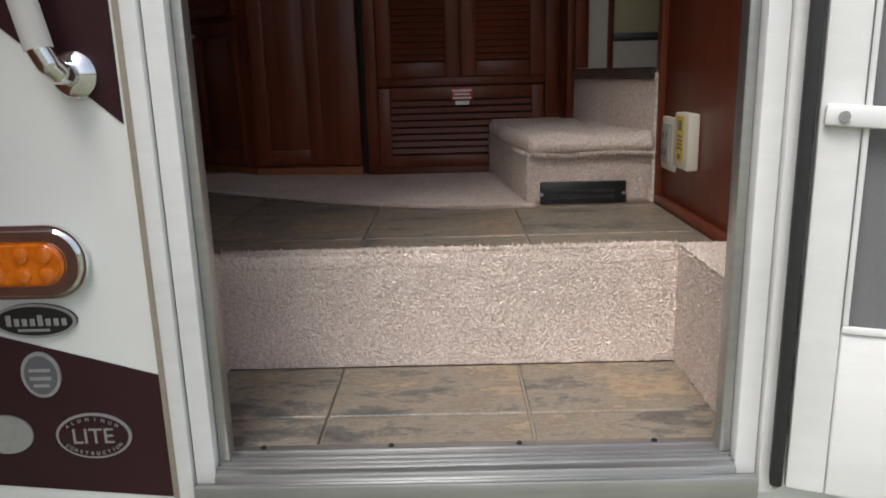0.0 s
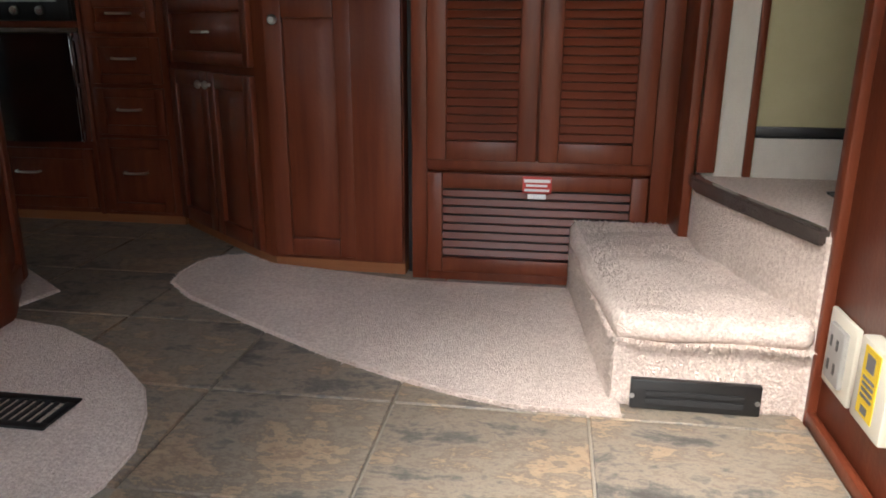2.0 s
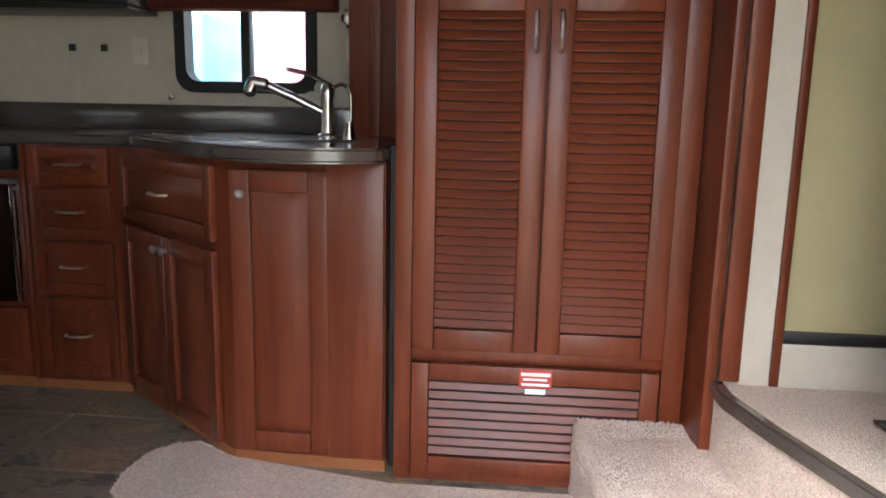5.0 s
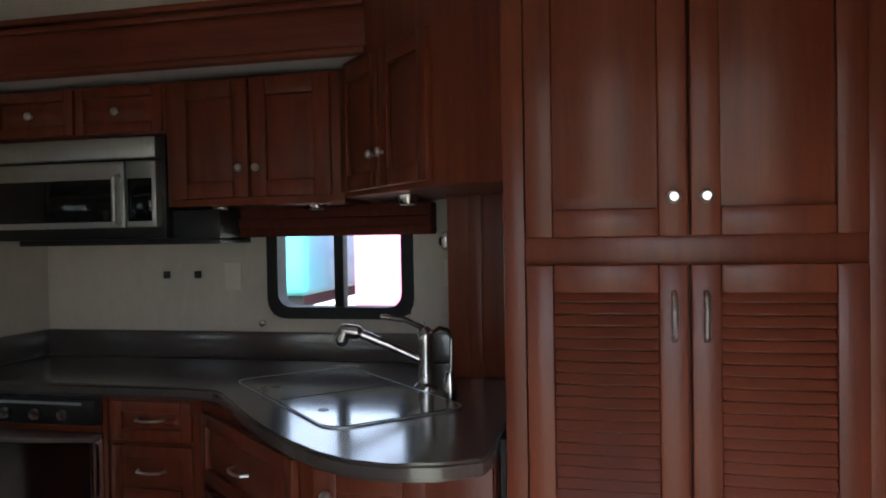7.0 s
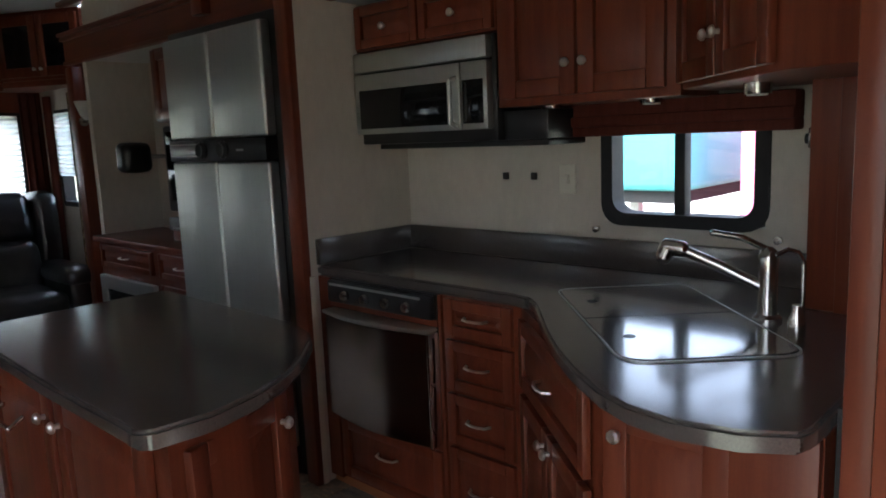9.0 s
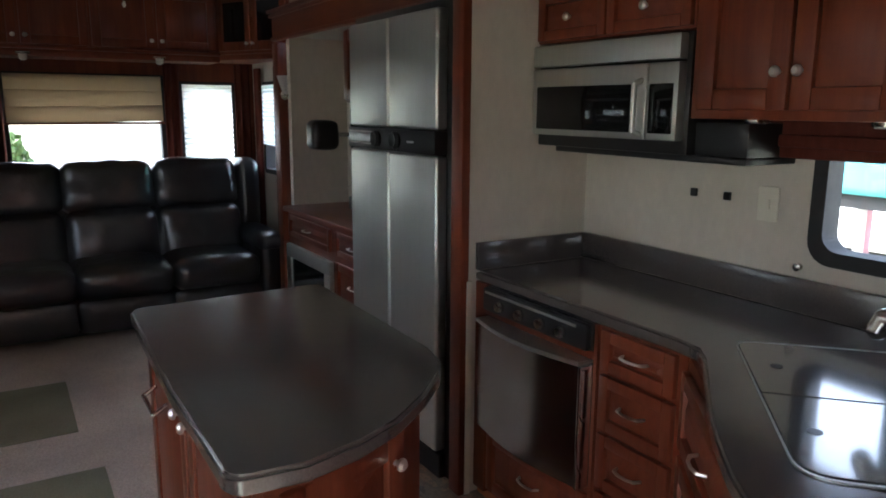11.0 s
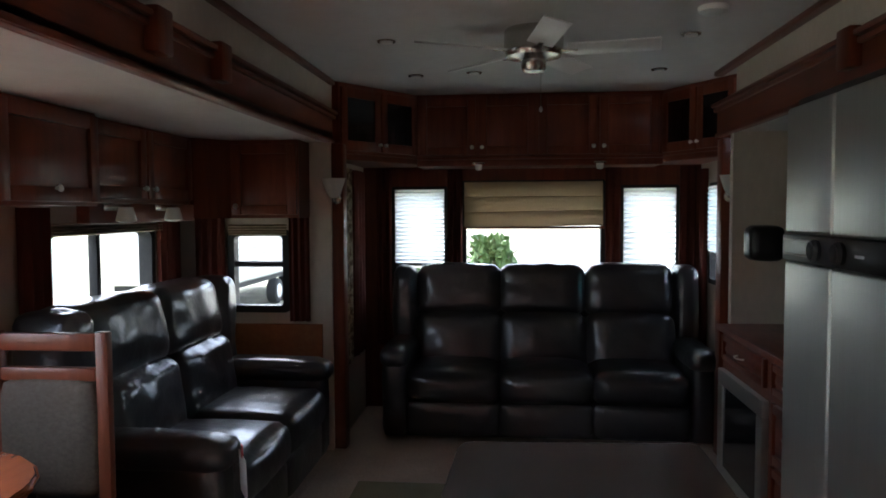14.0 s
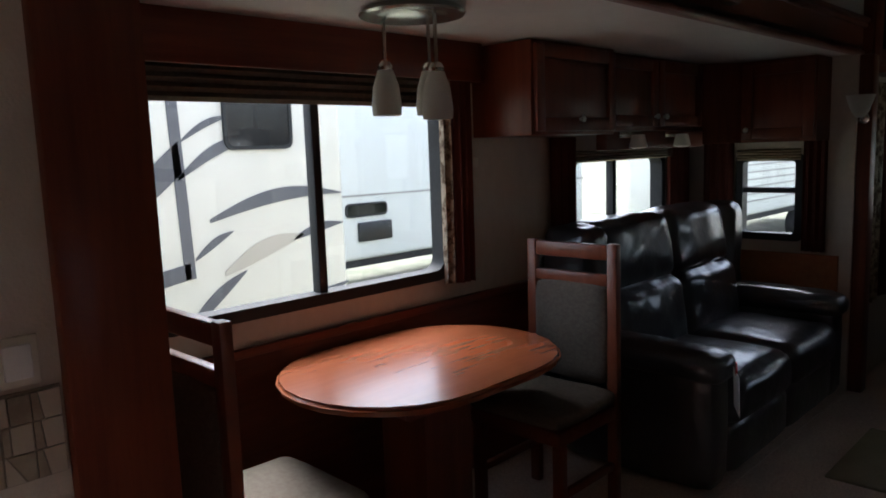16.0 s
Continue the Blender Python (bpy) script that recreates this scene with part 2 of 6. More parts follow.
def boxes(*bs, bevel=0.0, seg=2, m=None):
    """A bmesh of boxes (x0, x1, y0, y1, z0, z1)."""
    bm = bmesh.new()
    for x0, x1, y0, y1, z0, z1 in bs:
        mat = Matrix.Translation(((x0 + x1) / 2, (y0 + y1) / 2, (z0 + z1) / 2)) @ Matrix.Diagonal((abs(x1 - x0), abs(y1 - y0), abs(z1 - z0), 1))
        bmesh.ops.create_cube(bm, size=1, matrix=mat)
    if bevel:
        bmesh.ops.bevel(bm, geom=bm.edges[:], offset=bevel, segments=seg, profile=0.5, affect="EDGES", clamp_overlap=True)
    if m is not None:
        bm.transform(m)
    return bm


def join(*bms):
    out = bmesh.new()
    for b in bms:
        me = bpy.data.meshes.new("tmp")
        b.to_mesh(me)
        b.free()
        out.from_mesh(me)
        bpy.data.meshes.remove(me)
    return out


def cyl(p, q, r, r2=None, seg=20, bevel=0.0):
    """A round rod from p to q."""
    p, q = Vector(p), Vector(q)
    bm = bmesh.new()
    bmesh.ops.create_cone(bm, cap_ends=True, segments=seg, radius1=r, radius2=r if r2 is None else r2, depth=(q - p).length)
    if bevel:
        bmesh.ops.bevel(bm, geom=[e for e in bm.edges if len(e.link_faces) == 2 and any(len(f.verts) > 4 for f in e.link_faces)], offset=bevel, segments=2, affect="EDGES")
    bm.transform(Matrix.Translation((p + q) / 2) @ (q - p).to_track_quat("Z", "Y").to_matrix().to_4x4())
    return bm


def tube(points, r, seg=12):
    """A bent rod through points, with ball joints."""
    out = []
    for a, b in zip(points, points[1:]):
        out.append(cyl(a, b, r, seg=seg))
    for a in points:
        s = bmesh.new()
        bmesh.ops.create_uvsphere(s, u_segments=seg, v_segments=8, radius=r, matrix=Matrix.Translation(a))
        out.append(s)
    return join(*out)


def lathe(profile, at=(0, 0, 0), seg=24, m=None):
    """A turned shape from (radius, height) pairs."""
    bm = bmesh.new()
    rings = []
    for r, z in profile:
        rings.append([bm.verts.new((r * math.cos(2 * math.pi * i / seg), r * math.sin(2 * math.pi * i / seg), z)) for i in range(seg)])
    for a, b in zip(rings, rings[1:]):
        for i in range(seg):
            bm.faces.new((a[i], a[(i + 1) % seg], b[(i + 1) % seg], b[i]))
    for ring in (rings[0], rings[-1]):
        bm.faces.new(ring)
    if m is not None:
        bm.transform(m)
    bmesh.ops.translate(bm, verts=bm.verts[:], vec=at)
    return bm


def slab(outline, z0, z1, bevel=0.0, seg=3):
    """A flat plate with the given outline seen from above."""
    bm = bmesh.new()
    f = bm.faces.new([bm.verts.new((x, y, z0)) for x, y in outline])
    ext = bmesh.ops.extrude_face_region(bm, geom=[f])
    bmesh.ops.translate(bm, verts=[v for v in ext["geom"] if isinstance(v, bmesh.types.BMVert)], vec=(0, 0, z1 - z0))
    if bevel:
        es = [e for e in bm.edges if abs(e.verts[0].co.z - e.verts[1].co.z) < 1e-6]
        bmesh.ops.bevel(bm, geom=es, offset=bevel, segments=seg, affect="EDGES", clamp_overlap=True)
    return bm


def upright(outline, y0, y1, bevel=0.0):
    """A plate whose outline (x, z) stands upright, between y0 and y1."""
    bm = slab([(x, z) for x, z in outline], y0, y1, bevel)
    bm.transform(Matrix(((1, 0, 0, 0), (0, 0, 1, 0), (0, 1, 0, 0), (0, 0, 0, 1))))
    return bm


def arc(cx, cy, r, a0, a1, n=8, ry=None):
    return [(cx + r * math.cos(radians(a0 + (a1 - a0) * i / n)), cy + (ry or r) * math.sin(radians(a0 + (a1 - a0) * i / n))) for i in range(n + 1)]


def rounded(x0, x1, z0, z1, r, n=5):
    return arc(x1 - r, z0 + r, r, -90, 0, n) + arc(x1 - r, z1 - r, r, 0, 90, n) + arc(x0 + r, z1 - r, r, 90, 180, n) + arc(x0 + r, z0 + r, r, 180, 270, n)


def ring(outer, inner, y0, y1):
    """A frame between two outlines (x, z) with the same count of points."""
    bm = bmesh.new()
    n = len(outer)
    vs = [[bm.verts.new((x, y, z)) for x, z in o] for y in (y0, y1) for o in (outer, inner)]
    for i in range(n):
        j = (i + 1) % n
        bm.faces.new((vs[0][i], vs[0][j], vs[1][j], vs[1][i]))
        bm.faces.new((vs[2][i], vs[2][j], vs[3][j], vs[3][i]))
        bm.faces.new((vs[0][i], vs[0][j], vs[2][j], vs[2][i]))
        bm.faces.new((vs[1][i], vs[1][j], vs[3][j], vs[3][i]))
    return bm


def cushion(x0, x1, y0, y1, z0, z1, r=0.05, puff=0.02, cuts=5, m=None, crumple=0.006):
    """A stuffed block: rounded edges, swollen faces, slight creases."""
    bm = bmesh.new()
    bmesh.ops.create_cube(bm, size=2)
    bmesh.ops.subdivide_edges(bm, edges=bm.edges[:], cuts=cuts * 2, use_grid_fill=True)
    h = Vector(((x1 - x0) / 2, (y1 - y0) / 2, (z1 - z0) / 2))
    c = Vector(((x0 + x1) / 2, (y0 + y1) / 2, (z0 + z1) / 2))
    for v in bm.verts:
        p = Vector((v.co.x * h.x, v.co.y * h.y, v.co.z * h.z))
        rr = min(r, min(h) * 0.95)
        core = Vector([max(-h[i] + rr, min(h[i] - rr, p[i])) for i in range(3)])
        d = p - core
        if d.length > 1e-6:
            p = core + d.normalized() * rr
        u = v.co
        sw = puff * (1 - u.x ** 2 * 0.9) * (1 - u.y ** 2 * 0.9) * (1 - u.z ** 2 * 0.9) * 3
        k = max(range(3), key=lambda i: abs(u[i]))
        e = Vector((0, 0, 0))
        e[k] = 1 if u[k] > 0 else -1
        rest = [1 - u[i] ** 2 for i in range(3) if i != k]
        p += e * puff * rest[0] * rest[1]
        w = c + p
        p += e * crumple * noise.noise(w * 9)
        v.co = c + p
    if m is not None:
        bm.transform(m)
    return bm


def knob(parent, at, normal, r=0.014, mat=None):
    q = Vector(normal).to_track_quat("Z", "Y").to_matrix().to_4x4()
    part("knob", lathe([(r * 0.5, 0), (r * 0.4, 0.01), (r, 0.014), (r, 0.02), (r * 0.6, 0.026)], at, 14, q), mat or KNOB, parent, "round chrome knob")


def pull(parent, a, b, normal, r=0.0045):
    """A bow handle from a to b."""
    a, b, n = Vector(a), Vector(b), Vector(normal)
    pts = [a, a + n * 0.018 + (b - a) * 0.08, a + n * 0.026 + (b - a) * 0.35, a + n * 0.026 + (b - a) * 0.65, a + n * 0.018 + (b - a) * 0.92, b]
    part("handle", tube(pts, r, 8), KNOB, parent, "chrome bow handle")


def raised_door(parent, w, h, m, name="door", mat=None, stile=0.055, knobs=(), handle=None, depth=0.02):
    """A raised-panel door or drawer front; its front looks along -y of m, its lower left corner is m's origin."""
    mat = mat or WOOD
    s = min(stile, w * 0.24, h * 0.3)
    bm = bmesh.new()
    g = 0.004
    y = [-depth * 0.2, -depth * 0.3, -depth * 0.92]
    ins = [s - 0.002, s + 0.009, s + 0.034]
    rings = []
    for yy, i in zip(y, ins):
        i = min(i, w / 2 - g, h / 2 - g)
        rings.append([bm.verts.new(p) for p in ((i, yy, i), (w - i, yy, i), (w - i, yy, h - i), (i, yy, h - i))])
    for a, b in zip(rings, rings[1:]):
        for i in range(4):
            bm.faces.new((a[i], a[(i + 1) % 4], b[(i + 1) % 4], b[i]))
    bm.faces.new(rings[-1])
    bm.transform(m)
    d = part(name, bm, mat, parent)
    for piece, bx in (("stile", (0, s, -depth, 0, 0, h)), ("stile", (w - s, w, -depth, 0, 0, h)), ("rail", (s, w - s, -depth, 0, 0, s)), ("rail", (s, w - s, -depth, 0, h - s, h))):
        part(piece, boxes(bx, bevel=0.004, m=m), mat, d)
    n = (m.to_3x3() @ Vector((0, -1, 0)))
    for kx, kz in knobs:
        knob(d, m @ Vector((kx, -depth, kz)), n)
    if handle:
        (ax, az), (bx, bz) = handle
        pull(d, m @ Vector((ax, -depth, az)), m @ Vector((bx, -depth, bz)), n)
    return d


def louvre_panel(parent, w, h, m, name, stile, pitch, handle=None, tilt=24, half=0.39):
    """A framed louvre front with a slat of its own for every blade."""
    d = part(name, boxes((0, stile, -0.02, 0, 0, h), (w - stile, w, -0.02, 0, 0, h), (stile, w - stile, -0.02, 0, 0, stile), (stile, w - stile, -0.02, 0, h - stile, h), bevel=0.004, m=m), WOOD, parent)
    # added near-black sheet: the shade in the slat gaps, put in as colour
    part("backing", boxes((stile - 0.002, w - stile + 0.002, -0.003, 0.003, stile, h - stile), m=m), RUBBER, d, "black sheet standing in for shade between the slats")
    first = None
    z = stile + pitch * 0.6
    while z < h - stile - pitch * 0.3:
        if first is None:
            bm = boxes((stile, w - stile, -0.003, 0.003, -pitch * half, pitch * half), bevel=0.0015, seg=1)
            bm.transform(Matrix.Translation((0, -0.011, z)) @ Matrix.Rotation(radians(-tilt), 4, "X"))
            bm.transform(m)
            first = part("slat", bm, WOOD_H, d)
            z0 = z
        else:
            o = first.copy()
            scene.collection.objects.link(o)
            o.location = m.to_3x3() @ Vector((0, 0, z - z0))
            o.parent = d
        z += pitch
    if handle:
        (ax, az), (bx, bz) = handle
        pull(d, m @ Vector((ax, -0.02, az)), m @ Vector((bx, -0.02, bz)), m.to_3x3() @ Vector((0, -1, 0)), 0.006)
    return d


def words(name, text, size, m, mat, parent=None, label=""):
    cu = bpy.data.curves.new(name, "FONT")
    cu.body, cu.size, cu.align_x, cu.align_y, cu.extrude = text, size, "CENTER", "CENTER", 0.0006
    tmp = new("tmp_text", cu)
    bpy.context.view_layer.update()
    me = bpy.data.meshes.new_from_object(tmp.evaluated_get(bpy.context.evaluated_depsgraph_get()))
    bpy.data.objects.remove(tmp)
    bm = bmesh.new()
    bm.from_mesh(me)
    bm.transform(m)
    return part(name, bm, mat, parent, label, smooth=False)

# ---------------------------------------------------------------- structure
CEIL_Z, SOFFIT = 2.26, 1.89
structure("ground", boxes((-400, 400, -400, 400, -1.3, -1.0)), GRASS, "gravel and dry grass of the sales lot", "ground")
floor = structure("floor", join(boxes((-5.8, -0.43, 0.95, 3.75, -0.12, 0.017), (-0.43, 0.58, 1.35, 3.75, -0.12, 0.017), (0.58, 2.4, 0.95, 3.75, -0.12, 0.017)),
                                 boxes((-4.8, -0.79, 0.0, 0.95, -0.12, 0.017)), boxes((-0.5, 0.65, 0.97, 1.6, -0.3, -0.223))), GROUT, "trailer floor with recessed tan grout joints", "floor")
ceiling = structure("ceiling", join(boxes((-5.8, 2.4, 0.93, 3.4, CEIL_Z, CEIL_Z + 0.06))), CEIL, "white vinyl trailer ceiling", "ceiling")
structure("ceiling_1", boxes((-4.75, -0.79, 0.03, 1.03, SOFFIT, SOFFIT + 0.04)), CEIL, "white ceiling of the dinette slide-out", "ceiling")
structure("ceiling_2", boxes((-4.5, -0.24, 3.28, 3.7, SOFFIT, SOFFIT + 0.04)), CEIL, "white ceiling of the kitchen slide-out", "ceiling")
# the door side
structure("wall_door_side", join(boxes((-0.78, -0.35, 0.955, 1.02, -0.3, CEIL_Z), (0.565, 2.4, 0.955, 1.02, -0.3, CEIL_Z), (-0.35, 0.565, 0.955, 1.02, 1.75, CEIL_Z)),
                                 boxes((-4.75, -0.78, 0.955, 1.02, 1.93, CEIL_Z), (-5.8, -4.75, 0.955, 1.02, -0.1, CEIL_Z))), PAPER, "cream papered wall beside the entrance")
structure("wall_outside", join(boxes((-0.78, -0.35, 0.93, 0.955, -0.55, 2.35), (0.565, 2.4, 0.93, 0.955, -0.55, 2.35), (-0.35, 0.565, 0.93, 0.955, -0.55, -0.3), (-0.35, 0.565, 0.93, 0.955, 1.75, 2.35)),
                               boxes((-5.8, -4.75, 0.93, 0.955, -0.55, 2.35))), SKIN, "glossy white fibreglass outer wall of the trailer")
WY = 0.08


def wall_with_holes(name, x0, x1, z0, z1, holes, mat, label, m, t=0.05):
    """A wall in local x and z, y from 0 back to t, with openings (x0, x1, z0, z1)."""
    bs, xs = [], sorted({x0, x1, *[h[0] for h in holes], *[h[1] for h in holes]})
    for a, b in zip(xs, xs[1:]):
        cuts = sorted((h[2], h[3]) for h in holes if h[0] <= a + 1e-6 and h[1] >= b - 1e-6)
        z = z0
        for c, d in cuts:
            if c > z:
                bs.append((a, b, 0, t, z, c))
            z = d
        if z < z1:
            bs.append((a, b, 0, t, z, z1))
    return structure(name, boxes(*bs, m=m), mat, label)


# walls that look towards +y are set out with x running the other way
FACE_Y = pose(0, WY, 0, 0, 0, 180)
DW = (1.20, 2.50, 0.93, 1.78)
L1 = (3.40, 4.36, 0.90, 1.40)
wall_with_holes("wall_dinette", 0.79, 4.76, -0.05, SOFFIT, [DW, L1], PAPER, "cream papered outer wall of the dinette slide-out", FACE_Y)
L2 = (0.40, 0.76, 0.88, 1.36)
wall_with_holes("wall_slide_end", 0.03, 1.03, -0.05, SOFFIT, [L2], PAPER, "cream papered end wall of the slide-out", pose(-4.7, 0, 0, 0, 0, 90))
structure("wall_slide_front_end", boxes((-0.83, -0.785, 0.03, 0.965, -0.05, SOFFIT)), WOOD, "cherry-panelled end wall of the dinette slide-out")
KW = (-1.225, -0.70, 1.06, 1.43)
wall_with_holes("wall_kitchen", -4.5, -0.2, -0.05, SOFFIT, [KW], PAPER, "cream papered wall behind the kitchen", pose(0, 3.656, 0))
structure("wall_kitchen_slide_end", boxes((-4.52, -4.47, 3.28, 3.7, -0.05, SOFFIT)), PAPER, "cream end wall of the kitchen slide-out")
structure("wall_off_side", join(boxes((-4.5, -0.7, 3.3, 3.36, 1.93, CEIL_Z), (0.5, 2.4, 3.6, 3.66, -0.1, CEIL_Z), (-0.24, 0.55, 3.6, 3.66, -0.1, CEIL_Z))), PAPER, "cream wall strip above the kitchen slide-out")
SW = (-5.42, -5.12, 1.0, 1.64)
wall_with_holes("wall_rear_side_1", -5.8, -4.5, -0.1, CEIL_Z, [SW], PAPER, "side wall of the rear bay with a narrow window", pose(0, 3.42, 0))
RW = [(1.24, 1.63, 0.92, 1.64), (1.75, 2.75, 0.9, 1.68), (2.87, 3.26, 0.92, 1.64)]
wall_with_holes("wall_rear", 0.9, 3.5, -0.1, CEIL_Z, RW, WOOD, "cherry-panelled rear wall with three windows", pose(-5.7, 0, 0, 0, 0, 90))
# entrance side wall and hall to the bedroom
structure("wall_entrance", boxes((0.69, 0.73, 1.02, 1.97, -0.1, CEIL_Z), bevel=0.003), WOOD, "cherry-panelled wall beside the entrance steps")
structure("wall_hall_near", boxes((0.73, 2.4, 1.9, 1.94, -0.1, CEIL_Z)), PAPER, "cream hall wall")
structure("wall_hall_end", boxes((2.35, 2.4, 1.94, 3.6, -0.1, CEIL_Z)), PAPER, "cream end wall of the hall")
structure("wall_hall", boxes((0.53, 0.645, 2.5, 2.56, 0.38, CEIL_Z), (0.645, 2.35, 2.5, 2.56, 0.38, 0.497)), PAPER, "cream hall wall by the landing")
structure("trim", boxes((0.638, 0.658, 2.488, 2.4995, 0.4, CEIL_Z), bevel=0.003), WOOD, "dark cherry trim on the hall wall", "trim")
hall = thing("sliding_door", "closed olive-gold sliding door with a black bottom rail", "door", (1.5, 2.52, 0.56))
part("panel", boxes((0.65, 2.34, 2.51, 2.53, 0.525, CEIL_Z - 0.01)), OLIVE, hall)
part("rail", boxes((0.65, 2.34, 2.5, 2.535, 0.498, 0.525), bevel=0.003), BLACK, hall, "black bottom rail")
structure("landing", slab([(0.525, 2.5), (0.525, 2.41), (0.57, 2.25), (0.665, 1.96), (0.73, 1.94), (2.35, 1.94), (2.35, 2.5)], 0.0, 0.4, 0.008), CARPET, "carpeted landing of the bedroom steps", "floor")
structure("trim", slab([(0.512, 2.5), (0.512, 2.41), (0.556, 2.25), (0.65, 1.96), (0.67, 1.965), (0.58, 2.255), (0.54, 2.415), (0.54, 2.5)], 0.374, 0.408, 0.005), COUNTER, "dark wooden nosing of the landing", "trim")
structure("trim", boxes((0.672, 0.70, 1.945, 1.985, 0.0, CEIL_Z), bevel=0.005), WOOD, "cherry corner moulding", "trim")
structure("baseboard", boxes((0.672, 0.69, 1.36, 1.95, 0.02, 0.05), bevel=0.005), WOOD_H, "low cherry base moulding", "baseboard")


def soft_face(name, corner, u, v, nu, nv, depth=0.006, m=CARPET):
    """A tufted carpet face spanned by u and v."""
    corner, u, v = Vector(corner), Vector(u), Vector(v)
    n = u.cross(v).normalized()
    bm = bmesh.new()
    g = [[bm.verts.new(corner + u * i / nu + v * j / nv + n * depth * (noise.noise((corner + u * i / nu + v * j / nv) * 170) * 0.8 + 0.5 * noise.noise((corner + u * i / nu + v * j / nv) * 30))) for j in range(nv + 1)] for i in range(nu + 1)]
    for i in range(nu):
        for j in range(nv):
            bm.faces.new((g[i][j], g[i + 1][j], g[i + 1][j + 1], g[i][j + 1]))
    return bm


def pile(name, corner, u, v, parent, label="", step=0.0052, height=0.006, seed=1):
    """Short carpet tufts, tiny leaning pyramids, over the face spanned by u and v."""
    rnd = random.Random(seed)
    corner, u, v = Vector(corner), Vector(u), Vector(v)
    n = u.cross(v).normalized()
    a, b = u.normalized(), v.normalized()
    vs, fs = [], []
    for i in range(int(u.length / step)):
        for j in range(int(v.length / step)):
            p = corner + a * (i + rnd.random()) * step + b * (j + rnd.random()) * step - n * 0.002
            w = step * (0.5 + 0.35 * rnd.random())
            tip = p + n * height * (0.5 + 0.8 * rnd.random()) + a * (rnd.random() - 0.5) * 0.006 + b * (rnd.random() - 0.5) * 0.006
            k = len(vs)
            vs += [p - a * w, p + b * w, p + a * w, p - b * w, tip]
            fs += [(k, k + 1, k + 4), (k + 1, k + 2, k + 4), (k + 2, k + 3, k + 4), (k + 3, k, k + 4)]
    me = bpy.data.meshes.new(name)
    root = OFF.get(parent.name, Vector()) if parent else Vector()
    me.from_pydata([p - root for p in vs], [], fs)
    me.shade_smooth()
    me.materials.append(CARPET)
    o = new(name, me)
    o.parent = parent
    return tagged(o, label or "short looped carpet pile", "", "", "stuff")


def fringe(name, points, out, parent, n, length=0.012, seed=3):
    """Loose yarn ends along a line of points, leaning along out."""
    rnd = random.Random(seed)
    out = Vector(out)
    pts = [Vector(p) for p in points]
    seg = [(q - p).length for p, q in zip(pts, pts[1:])]
    vs, fs = [], []
    for _ in range(n):
        t, k = rnd.random() * sum(seg), 0
        while t > seg[k] and k < len(seg) - 1:
            t -= seg[k]
            k += 1
        p = pts[k].lerp(pts[k + 1], t / seg[k])
        d = Vector((rnd.random() - 0.5, rnd.random() - 0.5, rnd.random() - 0.5))
        tip = p + (out + d * 1.3).normalized() * length * (0.4 + 0.8 * rnd.random())
        q = Vector((rnd.random() - 0.5, rnd.random() - 0.5, rnd.random() - 0.5)).normalized() * 0.0026
        w = q.cross(tip - p).normalized() * 0.0026
        k = len(vs)
        vs += [p - q, p + q, p + w, tip]
        fs += [(k, k + 1, k + 3), (k + 1, k + 2, k + 3), (k + 2, k, k + 3)]
    me = bpy.data.meshes.new(name)
    root = OFF.get(parent.name, Vector()) if parent else Vector()
    me.from_pydata([p - root for p in vs], [], fs)
    me.materials.append(CARPET)
    o = new(name, me)
    o.parent = parent
    return tagged(o, "frayed loose carpet yarn", "", "", "stuff")


# step well of the entrance
riser = structure("riser", join(soft_face("r", (-0.42, 1.345, -0.215), (0.985, 0, 0), (0, 0, 0.255), 300, 76, 0.003), boxes((-0.43, 0.58, 1.35, 1.36, -0.215, 0.02)), cushion(-0.42, 0.565, 1.343, 1.39, 0.002, 0.043, 0.014, 0.0, 24, crumple=0.004)), CARPET, "pinkish beige carpeted riser of the entrance step", "step")
well_1 = structure("well_side_1", join(soft_face("r", (-0.415, 0.96, -0.215), (0, 0.39, 0), (0, 0, 0.255), 90, 50, 0.004), boxes((-0.45, -0.42, 0.96, 1.36, -0.215, 0.045))), CARPET, "carpeted side of the step well", "step")
well_2 = structure("well_side_2", join(soft_face("r", (0.56, 1.35, -0.215), (0, -0.39, 0), (0, 0, 0.255), 90, 50, 0.004), boxes((0.565, 0.69, 0.96, 1.36, -0.215, 0.045))), CARPET, "carpeted side of the step well", "step")


pile("pile", (-0.42, 1.345, -0.212), (0.985, 0, 0), (0, 0, 0.25), riser, seed=2)
pile("pile", (-0.415, 0.975, -0.212), (0, 0.37, 0), (0, 0, 0.25), well_1, seed=4)
pile("pile", (0.56, 1.345, -0.212), (0, -0.37, 0), (0, 0, 0.25), well_2, seed=5)
pile("pile", (-0.455, 0.98, 0.046), (0.04, 0, 0), (0, 0.37, 0), well_1, seed=14)
pile("pile", (0.56, 0.98, 0.046), (0.125, 0, 0), (0, 0.37, 0), well_2, seed=15)
fringe("loose_yarn", [(-0.42, 1.35, 0.038), (0.565, 1.35, 0.038)], (0, -0.5, 0.6), riser, 1500, 0.013, 6)
fringe("loose_yarn", [(-0.42, 1.385, 0.036), (0.565, 1.385, 0.036)], (0, 0.5, 0.6), riser, 1200, 0.012, 7)


